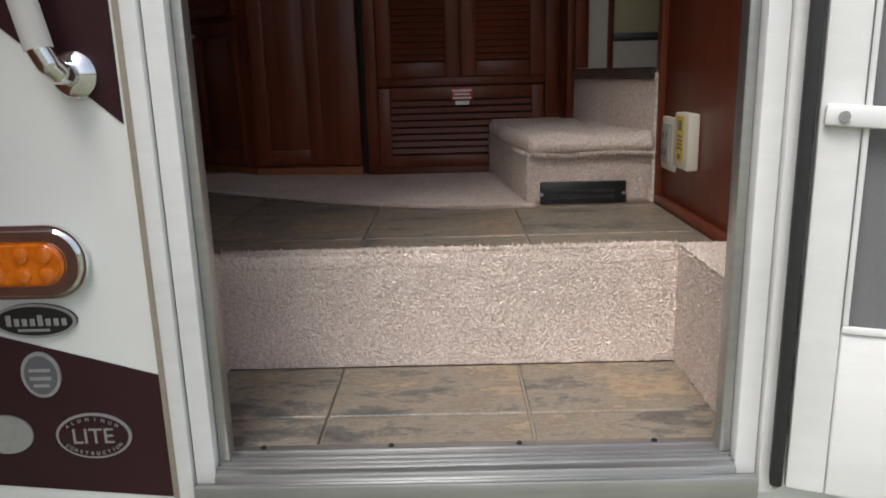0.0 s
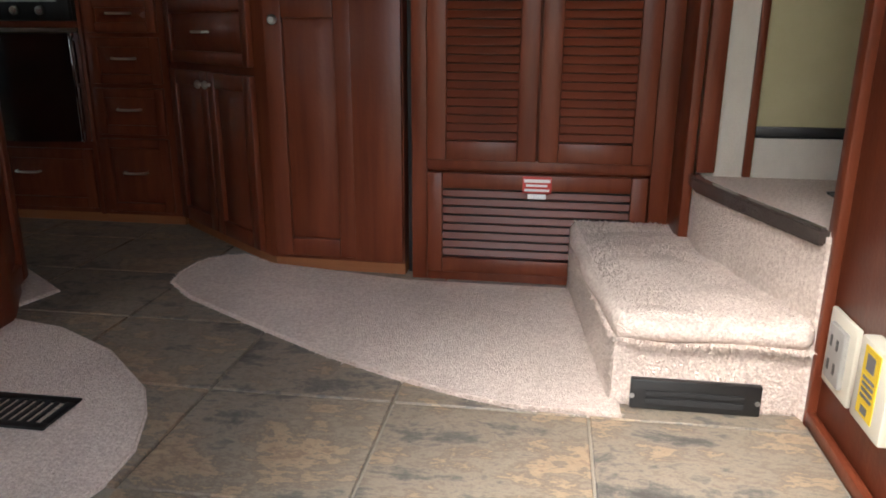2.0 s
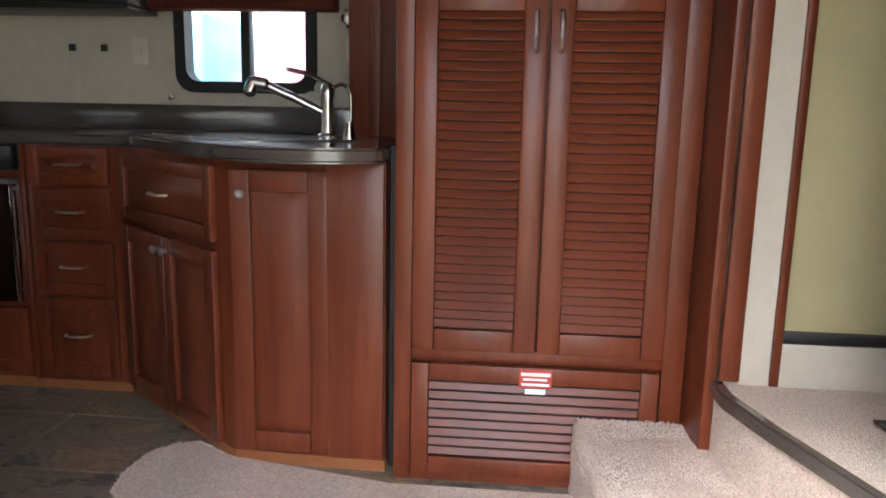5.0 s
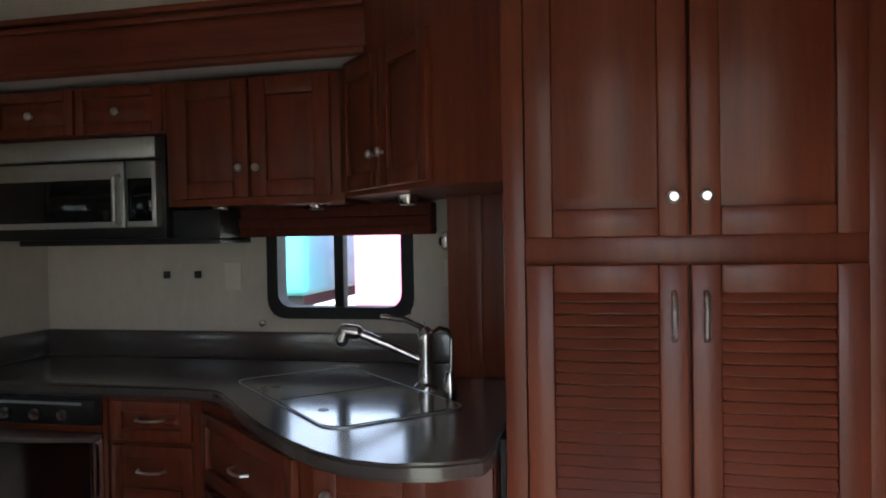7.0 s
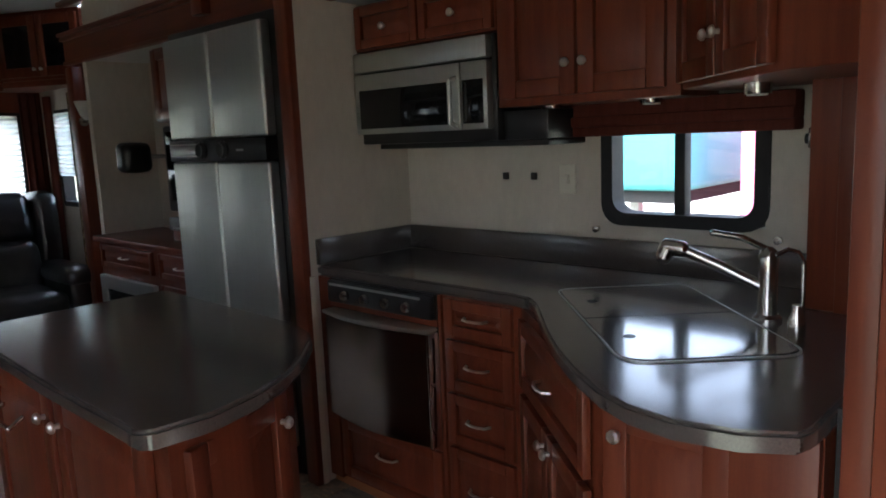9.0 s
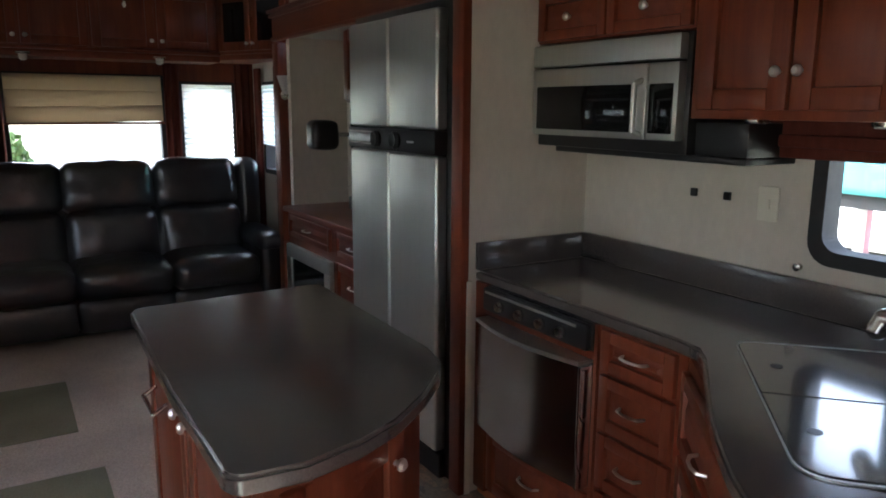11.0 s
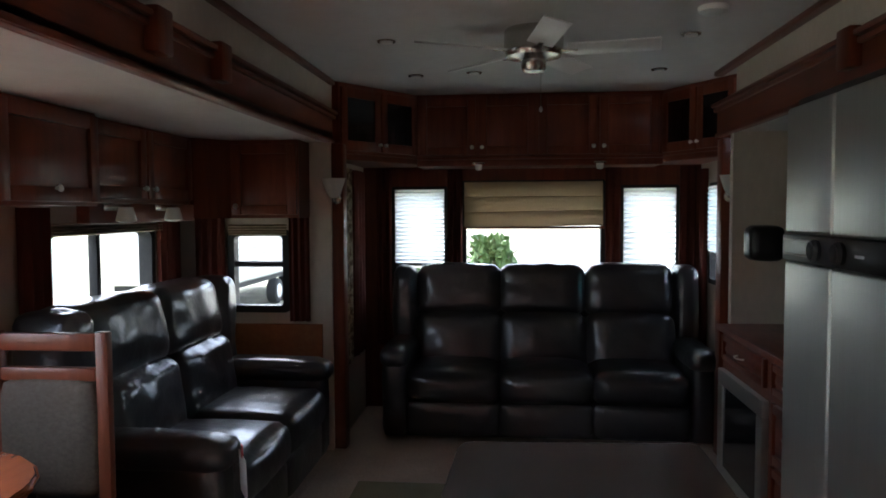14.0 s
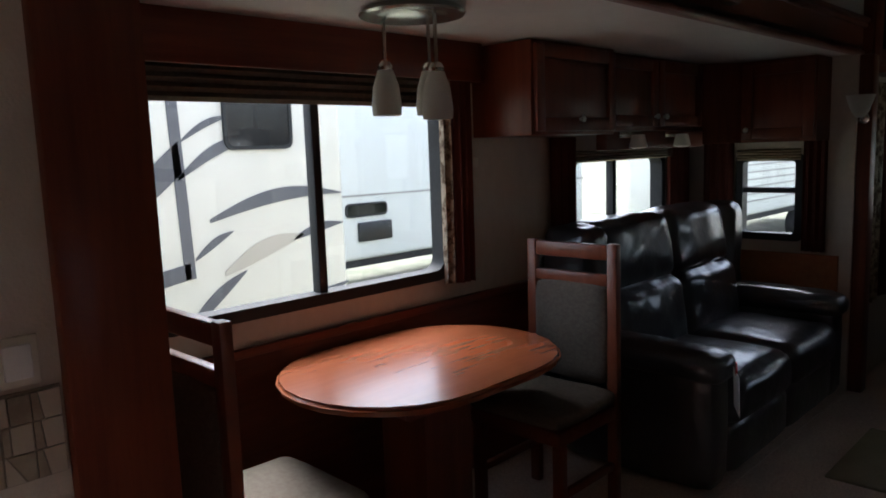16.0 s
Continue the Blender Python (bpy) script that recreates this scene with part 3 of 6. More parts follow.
# slide-out headers: dark beams with cream strips above, crown strips, pilasters
def header(name, y0, y1, x0, x1, face, blocks):
    h = thing(name, "dark cherry header beam of the slide-out with fluted blocks", "beam", ((x0 + x1) / 2, y0, 1.9), kind="structure")
    part("beam", boxes((x0, x1, min(y0, y1), max(y0, y1), 1.885, 2.05), bevel=0.006), WOOD_H, h)
    part("moulding", join(*[boxes((x0, x1, min(y0, y0 + face * d), max(y0, y0 + face * d), z, z + 0.022), bevel=0.006) for z, d in ((2.052, 0.035), (2.026, 0.022), (1.886, 0.012))]), WOOD_H, h)
    part("crown", boxes((x0, x1, min(y1, y0 + face * 0.02), max(y1, y0 + face * 0.02), CEIL_Z - 0.03, CEIL_Z - 0.001), bevel=0.008), WOOD_H, h)
    for b in blocks:
        part("block", boxes((b - 0.05, b + 0.05, min(y0, y0 + face * 0.05), max(y0, y0 + face * 0.05), 1.95, 2.09), bevel=0.01), WOOD, h)
    return h


header("header_beam", 1.03, 0.99, -4.76, -0.7, 1, (-2.55, -3.02))
header("header_beam", 3.27, 3.30, -4.76, -0.72, -1, (-2.5, -3.05))
structure("pilaster", boxes((-0.835, -0.668, 0.97, 1.045, 0, 1.885), bevel=0.006), WOOD, "cherry pilaster at the end of the dinette slide-out", "trim")
# rear bay: diagonal cherry corners below the cabinets
structure("pilaster", boxes((-4.82, -4.72, 0.96, 1.10, 0, 1.885), bevel=0.01), WOOD, "cherry corner post of the rear bay", "trim")
structure("pilaster", boxes((-4.86, -4.76, 3.30, 3.42, 0, 1.885), bevel=0.01), WOOD, "cherry corner post of the rear bay", "trim")
structure("wainscot", boxes((-4.698, -4.675, 0.13, 0.97, 0, 0.80), bevel=0.004), WOOD_PALE, "lower wood panel of the slide end wall", "panel")
structure("wainscot", boxes((-4.69, -0.84, WY + 0.002, WY + 0.02, 0, 0.80), (-4.69, -0.84, WY + 0.002, WY + 0.032, 0.8, 0.83), bevel=0.004), WOOD_H, "dark cherry wainscot under the dinette window", "panel")


# ---------------------------------------------------------------- windows
def window(name, x0, x1, z0, z1, m, label, mullion=None, bar=None, r=0.06, t=0.05, frame_w=0.03):
    w = thing(name, label, "window", m.translation, kind="structure")
    OFF[w.name] = m.translation
    o, i = rounded(x0 - 0.012, x1 + 0.012, z0 - 0.012, z1 + 0.012, r), rounded(x0 + frame_w, x1 - frame_w, z0 + frame_w, z1 - frame_w, r * 0.7)
    fb = ring(o, i, -0.014, t + 0.012)
    fb.transform(m)
    part("window_frame", fb, RUBBER, w, "black rounded aluminium frame")
    pb = upright(rounded(x0 + 0.02, x1 - 0.02, z0 + 0.02, z1 - 0.02, r * 0.6), 0.026, 0.03)
    pb.transform(m)
    p = part("pane", pb, PANE, w, "clear glass pane", smooth=False)
    p.visible_shadow = False
    if mullion:
        part("mullion", boxes((mullion - 0.018, mullion + 0.018, 0.0, 0.045, z0 + 0.01, z1 - 0.01), bevel=0.003, m=m), RUBBER, w)
    if bar:
        part("sash_bar", boxes((x0 + 0.01, x1 - 0.01, 0.0, 0.045, bar - 0.016, bar + 0.016), bevel=0.003, m=m), RUBBER, w)
    return w


window("window_1", *DW, FACE_Y, "large sliding dinette window in a black frame", mullion=1.855, r=0.08)
window("window_2", *L1, FACE_Y, "sliding window in a black frame behind the loveseat", mullion=3.83)
window("window_3", *L2, pose(-4.7, 0, 0, 0, 0, 90), "small window with a middle bar in the slide end", bar=1.16, r=0.03)
window("window_4", *KW, pose(0, 3.656, 0), "small sliding kitchen window with rounded black frame", mullion=-0.965, r=0.07)
for i, (h, b) in enumerate(zip(RW, (1.09, None, None))):
    window("window_%d" % (5 + i), *h, pose(-5.7, 0, 0, 0, 0, 90), "rear window in a dark frame above the sofa", bar=b, r=0.02, frame_w=0.022)
window("window_8", *SW, pose(0, 3.42, 0), "narrow side window of the rear bay", r=0.02, frame_w=0.02)


def pleats(name, x0, x1, z0, z1, m, mat, label, n, depth=0.012, y=-0.02, skew=0.0):
    """A pleated shade: a folded sheet with thickness."""
    bm = bmesh.new()
    rows = []
    for i in range(2 * n + 1):
        z = z1 + (z0 - z1) * i / (2 * n)
        d = y - (depth if i % 2 else 0)
        s = skew * i / (2 * n)
        rows.append([bm.verts.new((x0, d, z + s)), bm.verts.new((x1, d, z - s)), bm.verts.new((x1, d + 0.003, z - s)), bm.verts.new((x0, d + 0.003, z + s))])
    for a, b in zip(rows, rows[1:]):
        for k in range(4):
            bm.faces.new((a[k], a[(k + 1) % 4], b[(k + 1) % 4], b[k]))
    bm.faces.new(rows[0]), bm.faces.new(rows[-1])
    bm.transform(m)
    return solid(name, bm, mat, label, "shade")


REAR = pose(-5.7, 0, 0, 0, 0, 90)
for x0, x1, z0 in ((1.255, 1.615, 1.10), (2.885, 3.245, 0.95)):
    pleats("day_shade", x0, x1, z0, 1.63, REAR, BLIND, "white pleated day shade glowing with daylight", 18)
pleats("day_shade", -5.41, -5.13, 1.2, 1.63, pose(0, 3.42, 0), BLIND, "white pleated day shade in the narrow window", 14)
# roman shade in the middle rear window
rs = thing("roman_shade", "half-raised tan roman shade with horizontal folds", "shade", (-5.68, 2.25, 1.5))
for k, (z0, z1, d, sk) in enumerate(((1.56, 1.68, 0.03, 0), (1.45, 1.575, 0.04, 0.0), (1.36, 1.47, 0.05, 0.012))):
    bm = boxes((1.76, 2.74, -d, -d + 0.014, z0, z1), bevel=0.006, m=REAR)
    if sk:
        for v in bm.verts:
            v.co.z -= sk * (v.co.y - 2.25) * -1.5
    part("fold", bm, SHADE, rs)
part("shade_rod", boxes((1.75, 2.75, -0.05, -0.02, 1.345, 1.362), bevel=0.004, m=REAR), WOOD_H, rs)
pleats("day_shade", 1.17, 2.52, 1.63, 1.8, FACE_Y, FABRIC, "raised taupe pleated shade above the dinette window", 6)
pleats("day_shade", 3.36, 4.4, 1.37, 1.43, FACE_Y, SHADE, "raised pleated shade above the loveseat window", 4, 0.03)
pleats("day_shade", L2[0], L2[1], 1.335, 1.40, pose(-4.7, 0, 0, 0, 0, 90), SHADE, "raised pleated shade of the small window", 4)


def drape(x0, x1, z0, z1, m, mat, label, y=-0.05, waves=3):
    bm = bmesh.new()
    n = waves * 10
    f, b = [], []
    for i in range(n + 1):
        x = x0 + (x1 - x0) * i / n
        d = y + 0.014 * math.sin(2 * math.pi * waves * i / n)
        f.append([bm.verts.new((x, d, z)) for z in (z0, (z0 + z1) / 2, z1)])
        b.append([bm.verts.new((x, d + 0.02, z)) for z in (z0, (z0 + z1) / 2, z1)])
    for i in range(n):
        for k in range(2):
            bm.faces.new((f[i][k], f[i + 1][k], f[i + 1][k + 1], f[i][k + 1]))
            bm.faces.new((b[i][k], b[i][k + 1], b[i + 1][k + 1], b[i + 1][k]))
        bm.faces.new((f[i][0], b[i][0], b[i + 1][0], f[i + 1][0]))
        bm.faces.new((f[i][2], f[i + 1][2], b[i + 1][2], b[i][2]))
    for i in (0, n):
        for k in range(2):
            bm.faces.new((f[i][k], f[i][k + 1], b[i][k + 1], b[i][k]))
    bm.transform(m)
    return solid("drape", bm, mat, label, "curtain")


def valance(x0, x1, z0, z1, m, label, d=0.1, mat=None):
    v = thing("valance", label, "valance", m.translation)
    OFF[v.name] = m.translation
    part("board", boxes((x0, x1, -d, -d + 0.018, z0, z1), bevel=0.005, m=m), mat or WOOD_H, v)
    for xa in (x0, x1 - 0.018):
        part("side_board", boxes((xa, xa + 0.018, -d + 0.018, -0.002, z0, z1), m=m), mat or WOOD, v)
    return v


valance(0.86, 2.62, 1.73, 1.885, FACE_Y, "dark cherry valance box above the dinette window", 0.12)
drape(2.50, 2.60, 0.9, 1.74, FACE_Y, DRAPE, "narrow burgundy drape beside the dinette window", -0.06)
drape(2.46, 2.50, 0.9, 1.74, FACE_Y, PATTERN, "patterned inner drape edge", -0.04, 1)
drape(3.2, 3.38, 0.86, 1.5, FACE_Y, DRAPE, "burgundy drape beside the loveseat window", -0.05)
drape(4.37, 4.6, 0.86, 1.5, FACE_Y, DRAPE, "burgundy drape in the slide corner", -0.05)
ENDW = pose(-4.7, 0, 0, 0, 0, 90)
drape(0.78, 0.9, 0.82, 1.45, ENDW, DRAPE, "burgundy drape beside the small window", -0.04)
drape(0.2, 0.38, 0.82, 1.45, ENDW, DRAPE, "burgundy drape by the slide corner", -0.04)
for x0, x1 in ((1.12, 1.23), (1.64, 1.745), (2.76, 2.865), (3.27, 3.38)):
    drape(x0, x1, 0.5, 1.78, REAR, DRAPE, "dark burgundy drape between the rear windows", -0.035, 2)
drape(-5.1, -4.95, 0.5, 1.75, pose(0, 3.42, 0), PATTERN, "patterned drape in the rear bay", -0.04, 2)
drape(-5.55, -5.44, 0.5, 1.75, pose(0, 3.42, 0), DRAPE, "burgundy drape in the rear bay", -0.04, 2)
drape(4.9, 5.1, 0.5, 1.75, pose(0, 1.02, 0, 0, 0, 180), PATTERN, "patterned drape in the rear bay", -0.04, 2)
drape(5.2, 5.5, 0.5, 1.75, pose(0, 1.02, 0, 0, 0, 180), DRAPE, "burgundy drape in the rear bay", -0.04, 3)
# burgundy fabric valance above the kitchen window
kv = thing("fabric_valance", "folded burgundy fabric valance above the kitchen window", "valance", (-0.97, 3.6, 1.4))
for z0, z1, d in ((1.40, 1.455, 0.075), (1.375, 1.41, 0.09), (1.345, 1.38, 0.08)):
    part("fold", boxes((-1.345, -0.6, 3.65 - d, 3.652, z0, z1), bevel=0.008), DRAPE, kv)

# ---------------------------------------------------------------- carpets
structure("carpet", slab([(-5.7, 1.03), (-1.2, 1.03), (-0.716, 1.174), (-0.572, 1.410), (-0.538, 1.559), (-0.543, 1.655), (-0.591, 1.780), (-0.649, 1.876), (-0.827, 2.040), (-1.024, 2.146), (-1.182, 2.179), (-2.188, 2.232), (-2.4, 3.0), (-4.0, 3.05), (-4.5, 3.28), (-5.7, 3.4)], 0.018, 0.033, 0.004), CARPET, "beige living room carpet with a curved edge", "carpet")
structure("carpet", slab([(-1.207, 2.396), (-1.572, 2.665), (-2.111, 2.665), (-2.111, 2.261), (-1.245, 2.242)], 0.018, 0.033, 0.004), CARPET, "beige carpet patch round the island", "carpet")
structure("carpet", slab([(-4.68, 0.1), (-0.84, 0.1), (-0.84, 1.03), (-4.68, 1.03)], 0.018, 0.035, 0.0), CARPET, "beige carpet of the dinette slide-out", "carpet")
STRIP = [(0.323, 1.910), (0.323, 2.636), (-0.235, 2.636), (-0.706, 2.733), (-0.822, 2.805), (-0.889, 2.781), (-0.933, 2.713), (-0.942, 2.598), (-0.923, 2.506), (-0.812, 2.396), (-0.519, 2.208), (-0.331, 2.093), (-0.142, 2.001), (0.005, 1.944), (0.117, 1.913)]
strip = structure("carpet", slab(STRIP, 0.018, 0.034, 0.004), CARPET, "beige carpet strip before the pantry", "carpet")
fringe("loose_yarn", [(x, y, 0.03) for x, y in STRIP[3:] + STRIP[:1]], (0, -0.5, 0.3), strip, 2600, 0.011, 13)
rug = solid("rug", boxes((-4.18, -3.49, 1.29, 1.89, 0.032, 0.043), bevel=0.004), RUG, "olive green door mat on the carpet", "rug")
solid("rug", boxes((-3.07, -2.5, 1.45, 1.95, 0.032, 0.043), bevel=0.004), RUG, "olive green mat beside the island", "rug")


def register(name, x0, x1, y0, y1, z, label):
    v = thing(name, label, "vent", ((x0 + x1) / 2, (y0 + y1) / 2, z))
    part("frame", boxes((x0, x1, y0, y0 + 0.02, z, z + 0.006), (x0, x1, y1 - 0.02, y1, z, z + 0.006), (x0, x0 + 0.02, y0 + 0.02, y1 - 0.02, z, z + 0.006), (x1 - 0.02, x1, y0 + 0.02, y1 - 0.02, z, z + 0.006), bevel=0.002), BLACK, v)
    n = int((x1 - x0 - 0.04) / 0.02)
    for i in range(n):
        xa = x0 + 0.025 + i * (x1 - x0 - 0.05) / n
        part("slat", boxes((xa, xa + 0.008, y0 + 0.02, y1 - 0.02, z, z + 0.004)), BLACK, v)


register("floor_vent", -1.0, -0.74, 1.68, 1.80, 0.034, "black floor register in the carpet")
register("floor_vent", 0.78, 1.0, 2.2, 2.32, 0.4, "dark floor register on the landing")

# ---------------------------------------------------------------- entrance
df = thing("door_frame", "white and bare aluminium entrance door frame with worn paint", "door frame", (0.1, 0.94, -0.25), kind="structure")
for s, x in ((1, -0.375), (-1, 0.595)):
    part("outer_jamb", boxes((min(x, x + s * 0.026), max(x, x + s * 0.026), 0.912, 0.955, -0.27, 1.8), bevel=0.004), WHITE, df)
    part("inner_jamb", boxes((min(x + s * 0.028, x + s * 0.062), max(x + s * 0.028, x + s * 0.062), 0.92, 0.965, -0.24, 1.8), bevel=0.004), WHITE, df)
    part("stop", boxes((min(x + s * 0.063, x + s * 0.08), max(x + s * 0.063, x + s * 0.08), 0.94, 0.972, -0.22, 1.8), bevel=0.003), ALU, df, "scratched bare aluminium stop")
    part("caulk", boxes((x - s * 0.014, x - s * 0.001, 0.922, 0.935, -0.27, 1.8), bevel=0.003), GROUT, df, "dirty sealant line")
part("sill", join(boxes((-0.31, 0.53, 0.90, 1.0, -0.245, -0.212), bevel=0.006), *[boxes((-0.31, 0.53, 0.90 + k, 0.904 + k, -0.213, -0.208), bevel=0.001) for k in (0.02, 0.034, 0.048, 0.07)], boxes((-0.34, 0.56, 0.885, 0.9, -0.27, -0.225), bevel=0.004)), ALU, df, "ribbed aluminium sill")
for x in (-0.25, -0.03, 0.19, 0.42):
    part("screw", cyl((x, 0.985, -0.212), (x, 0.985, -0.2085), 0.005, seg=10), RUBBER, df)
for z in (-0.16, -0.07, 0.02):
    part("hinge", boxes((0.585, 0.61, 0.895, 0.915, z, z + 0.08), bevel=0.005), ALU, df)

dr = thing("screen_door", "open white screen door with grey mesh and cross bar", "door", (0.61, 0.91, -0.2))
DM = pose(0.607, 0.905, 0, 0, 0, -22)
OFF[dr.name] = Vector((0.61, 0.91, -0.2))
part("frame", boxes((0.0, 0.055, -0.03, 0, -0.24, 1.7), (0.62, 0.68, -0.03, 0, -0.24, 1.7), (0.055, 0.62, -0.03, 0, -0.24, 0.025), (0.055, 0.62, -0.03, 0, 1.62, 1.7), bevel=0.006, m=DM), WHITE, dr, "white painted frame with chipped edges")
part("seal", boxes((-0.022, -0.004, -0.032, 0.006, -0.24, 1.7), bevel=0.004, m=DM), RUBBER, dr, "black rubber seal")
part("bead", boxes((0.055, 0.62, -0.034, -0.03, 0.025, 0.037), (0.055, 0.063, -0.034, -0.03, 0.037, 1.62), bevel=0.002, m=DM), WHITE, dr)
part("mesh", boxes((0.055, 0.62, -0.012, -0.008, 0.025, 1.62), m=DM), SCREENMAT, dr, "grey insect mesh")
part("cross_bar", boxes((0.005, 0.67, -0.045, -0.031, 0.0, 0.03), bevel=0.005, m=DM @ pose(0, 0, 0.325, 0, 4, 0)), WHITE, dr)
part("bolt", cyl(DM @ Vector((0.03, -0.046, 0.338)), DM @ Vector((0.03, -0.052, 0.338)), 0.007, seg=12), ALU, dr)

# paint bands on the outer wall, proud by two millimetres
for pts in ([(-0.395, 0.349), (-0.395, 0.75), (-0.86, 0.75), (-0.565, 0.498)], [(-0.95, 0.115), (-0.39, -0.048), (-0.39, -0.265), (-0.691, -0.236), (-0.95, -0.21)], [(-0.39, -0.28), (0.45, -0.28), (0.9, -0.36), (0.9, -0.5), (-0.39, -0.5)]):
    structure("paint_band", upright(pts, 0.9275, 0.9305), MAROON, "maroon painted band on the white outer wall", "paint")
gh = thing("grab_handle", "chromed grab handle with clear grip on the outer wall", "handle", (-0.46, 0.92, 0.42))
part("rosette", lathe([(0.034, 0), (0.034, 0.008), (0.026, 0.018), (0.012, 0.022)], (-0.455, 0.928, 0.42), 20, Matrix.Rotation(radians(90), 4, "X")), CHROME, gh)
part("elbow", tube([(-0.455, 0.915, 0.42), (-0.457, 0.885, 0.424), (-0.462, 0.872, 0.435), (-0.47, 0.868, 0.455)], 0.017, 14), CHROME, gh)
part("grip", cyl((-0.47, 0.868, 0.455), (-0.55, 0.868, 0.85), 0.019, seg=18), FROST, gh, "clear ribbed plastic grip")
ml = thing("marker_light", "amber clearance light in an oval chrome bezel", "light", (-0.57, 0.93, 0.145))
part("bezel", upright(rounded(-0.68, -0.472, 0.088, 0.203, 0.055, 8), 0.905, 0.93, 0.008), CHROME, ml)
part("lens", upright(rounded(-0.66, -0.5, 0.112, 0.179, 0.032, 8), 0.896, 0.906, 0.004), AMBER, ml, "amber lens with round bulbs")
for x in (-0.64, -0.60, -0.56, -0.525):
    for z in (0.13, 0.16):
        part("bulb", lathe([(0.013, 0), (0.011, 0.004), (0.005, 0.006)], (x, 0.896, z), 14, Matrix.Rotation(radians(90), 4, "X")), AMBER, ml)


def oval(cx, cz, rx, rz, n=28):
    return [(cx + rx * math.cos(2 * math.pi * i / n), cz + rz * math.sin(2 * math.pi * i / n)) for i in range(n)]


FRONT = Matrix.Rotation(radians(90), 4, "X")
bd = thing("badge", "black oval maker's badge with silver rim", "badge", (-0.57, 0.93, 0.05))
part("plate", upright(oval(-0.572, 0.049, 0.066, 0.028), 0.9235, 0.9295), BLACK, bd)
part("rim", ring(oval(-0.572, 0.049, 0.066, 0.028), oval(-0.572, 0.049, 0.061, 0.024), 0.9225, 0.9235), SILVER, bd)
part("mark", join(boxes(*[(-0.617 + i * 0.0125, -0.609 + i * 0.0125, 0.9222, 0.9234, 0.041, 0.053 + (0.006 if i in (0, 4) else 0)) for i in range(8)], bevel=0.001), boxes((-0.6, -0.55, 0.9222, 0.9234, 0.032, 0.036))), SILVER, bd)
bd = thing("badge", "small oval silver sticker with dark bars", "sticker", (-0.577, 0.927, -0.043))
part("plate", upright(oval(-0.577, -0.042, 0.032, 0.039), 0.9245, 0.9272), SILVER, bd)
part("field", upright(oval(-0.577, -0.042, 0.026, 0.033), 0.923, 0.9243), GREYSTRIPE, bd)
part("bars", boxes((-0.594, -0.56, 0.922, 0.9228, -0.05, -0.044), (-0.594, -0.56, 0.922, 0.9228, -0.036, -0.031), (-0.59, -0.564, 0.922, 0.9228, -0.062, -0.057)), SILVER, bd)
solid("sticker", upright(oval(-0.65, -0.145, 0.044, 0.034), 0.9245, 0.9272), SILVER, "plain silver oval sticker on the maroon band", "sticker")
bd = thing("badge", "oval badge reading LITE aluminum construction", "badge", (-0.505, 0.927, -0.15))
part("plate", upright(oval(-0.507, -0.15, 0.062, 0.04), 0.9245, 0.9272), SILVER, bd)
part("field", upright(oval(-0.507, -0.15, 0.057, 0.036), 0.923, 0.9243), MAROON, bd)
part("word_band", boxes((-0.56, -0.454, 0.922, 0.9229, -0.163, -0.137)), MAROON, bd)
words("lettering", "LITE", 0.038, Matrix.Translation((-0.507, 0.9215, -0.15)) @ FRONT, SILVER, bd, "silver letters LITE")
for text, sgn in (("ALUMINUM", 1), ("CONSTRUCTION", -1)):
    for i, ch in enumerate(text):
        a = radians((i - (len(text) - 1) / 2) * (15 if sgn > 0 else 11))
        x, z = -0.507 + 0.05 * math.sin(a), -0.15 + sgn * 0.03 * math.cos(a)
        words("letter", ch, 0.0085, Matrix.Translation((x, 0.9222, z)) @ FRONT @ Matrix.Rotation(-a * 0.6 * sgn, 4, "Z"), SILVER, bd)

# carpeted step box to the landing, its padded top overhanging
sb = thing("step_box", "carpeted step box with a thick fringed top and black vent", "step", (0.42, 2.3, 0))


def narrowed(bm, x_far=0.672, y_far=2.678, depth=0.733, share=0.165):
    """Draws the open side in towards the wall at the front."""
    for v in bm.verts:
        v.co.x = x_far - (x_far - v.co.x) * (1 - share * (y_far - v.co.y) / depth)
    return bm


part("box", narrowed(join(boxes((0.236, 0.515, 1.975, 2.675, 0, 0.18), (0.515, 0.672, 1.975, 1.99, 0, 0.18), bevel=0.008), soft_face("f", (0.236, 1.97, 0.0), (0.434, 0, 0), (0, 0, 0.18), 100, 45), soft_face("f", (0.231, 2.675, 0.0), (0, -0.7, 0), (0, 0, 0.18), 150, 40))), CARPET, sb)
part("tread", narrowed(cushion(0.225, 0.672, 1.945, 2.678, 0.168, 0.226, 0.027, 0.007, 22, crumple=0.012)), CARPET, sb, "padded carpet tread with frayed edge")
part("vent", boxes((0.342, 0.59, 1.952, 1.968, 0.026, 0.09), bevel=0.003), BLACK, sb, "black plastic vent")
part("vent_slot", boxes((0.37, 0.557, 1.949, 1.953, 0.04, 0.052), (0.37, 0.557, 1.949, 1.953, 0.06, 0.068)), RUBBER, sb)
for x in (0.345, 0.583):
    part("screw", cyl((x, 1.952, 0.055), (x, 1.949, 0.055), 0.005, seg=10), ALU, sb)

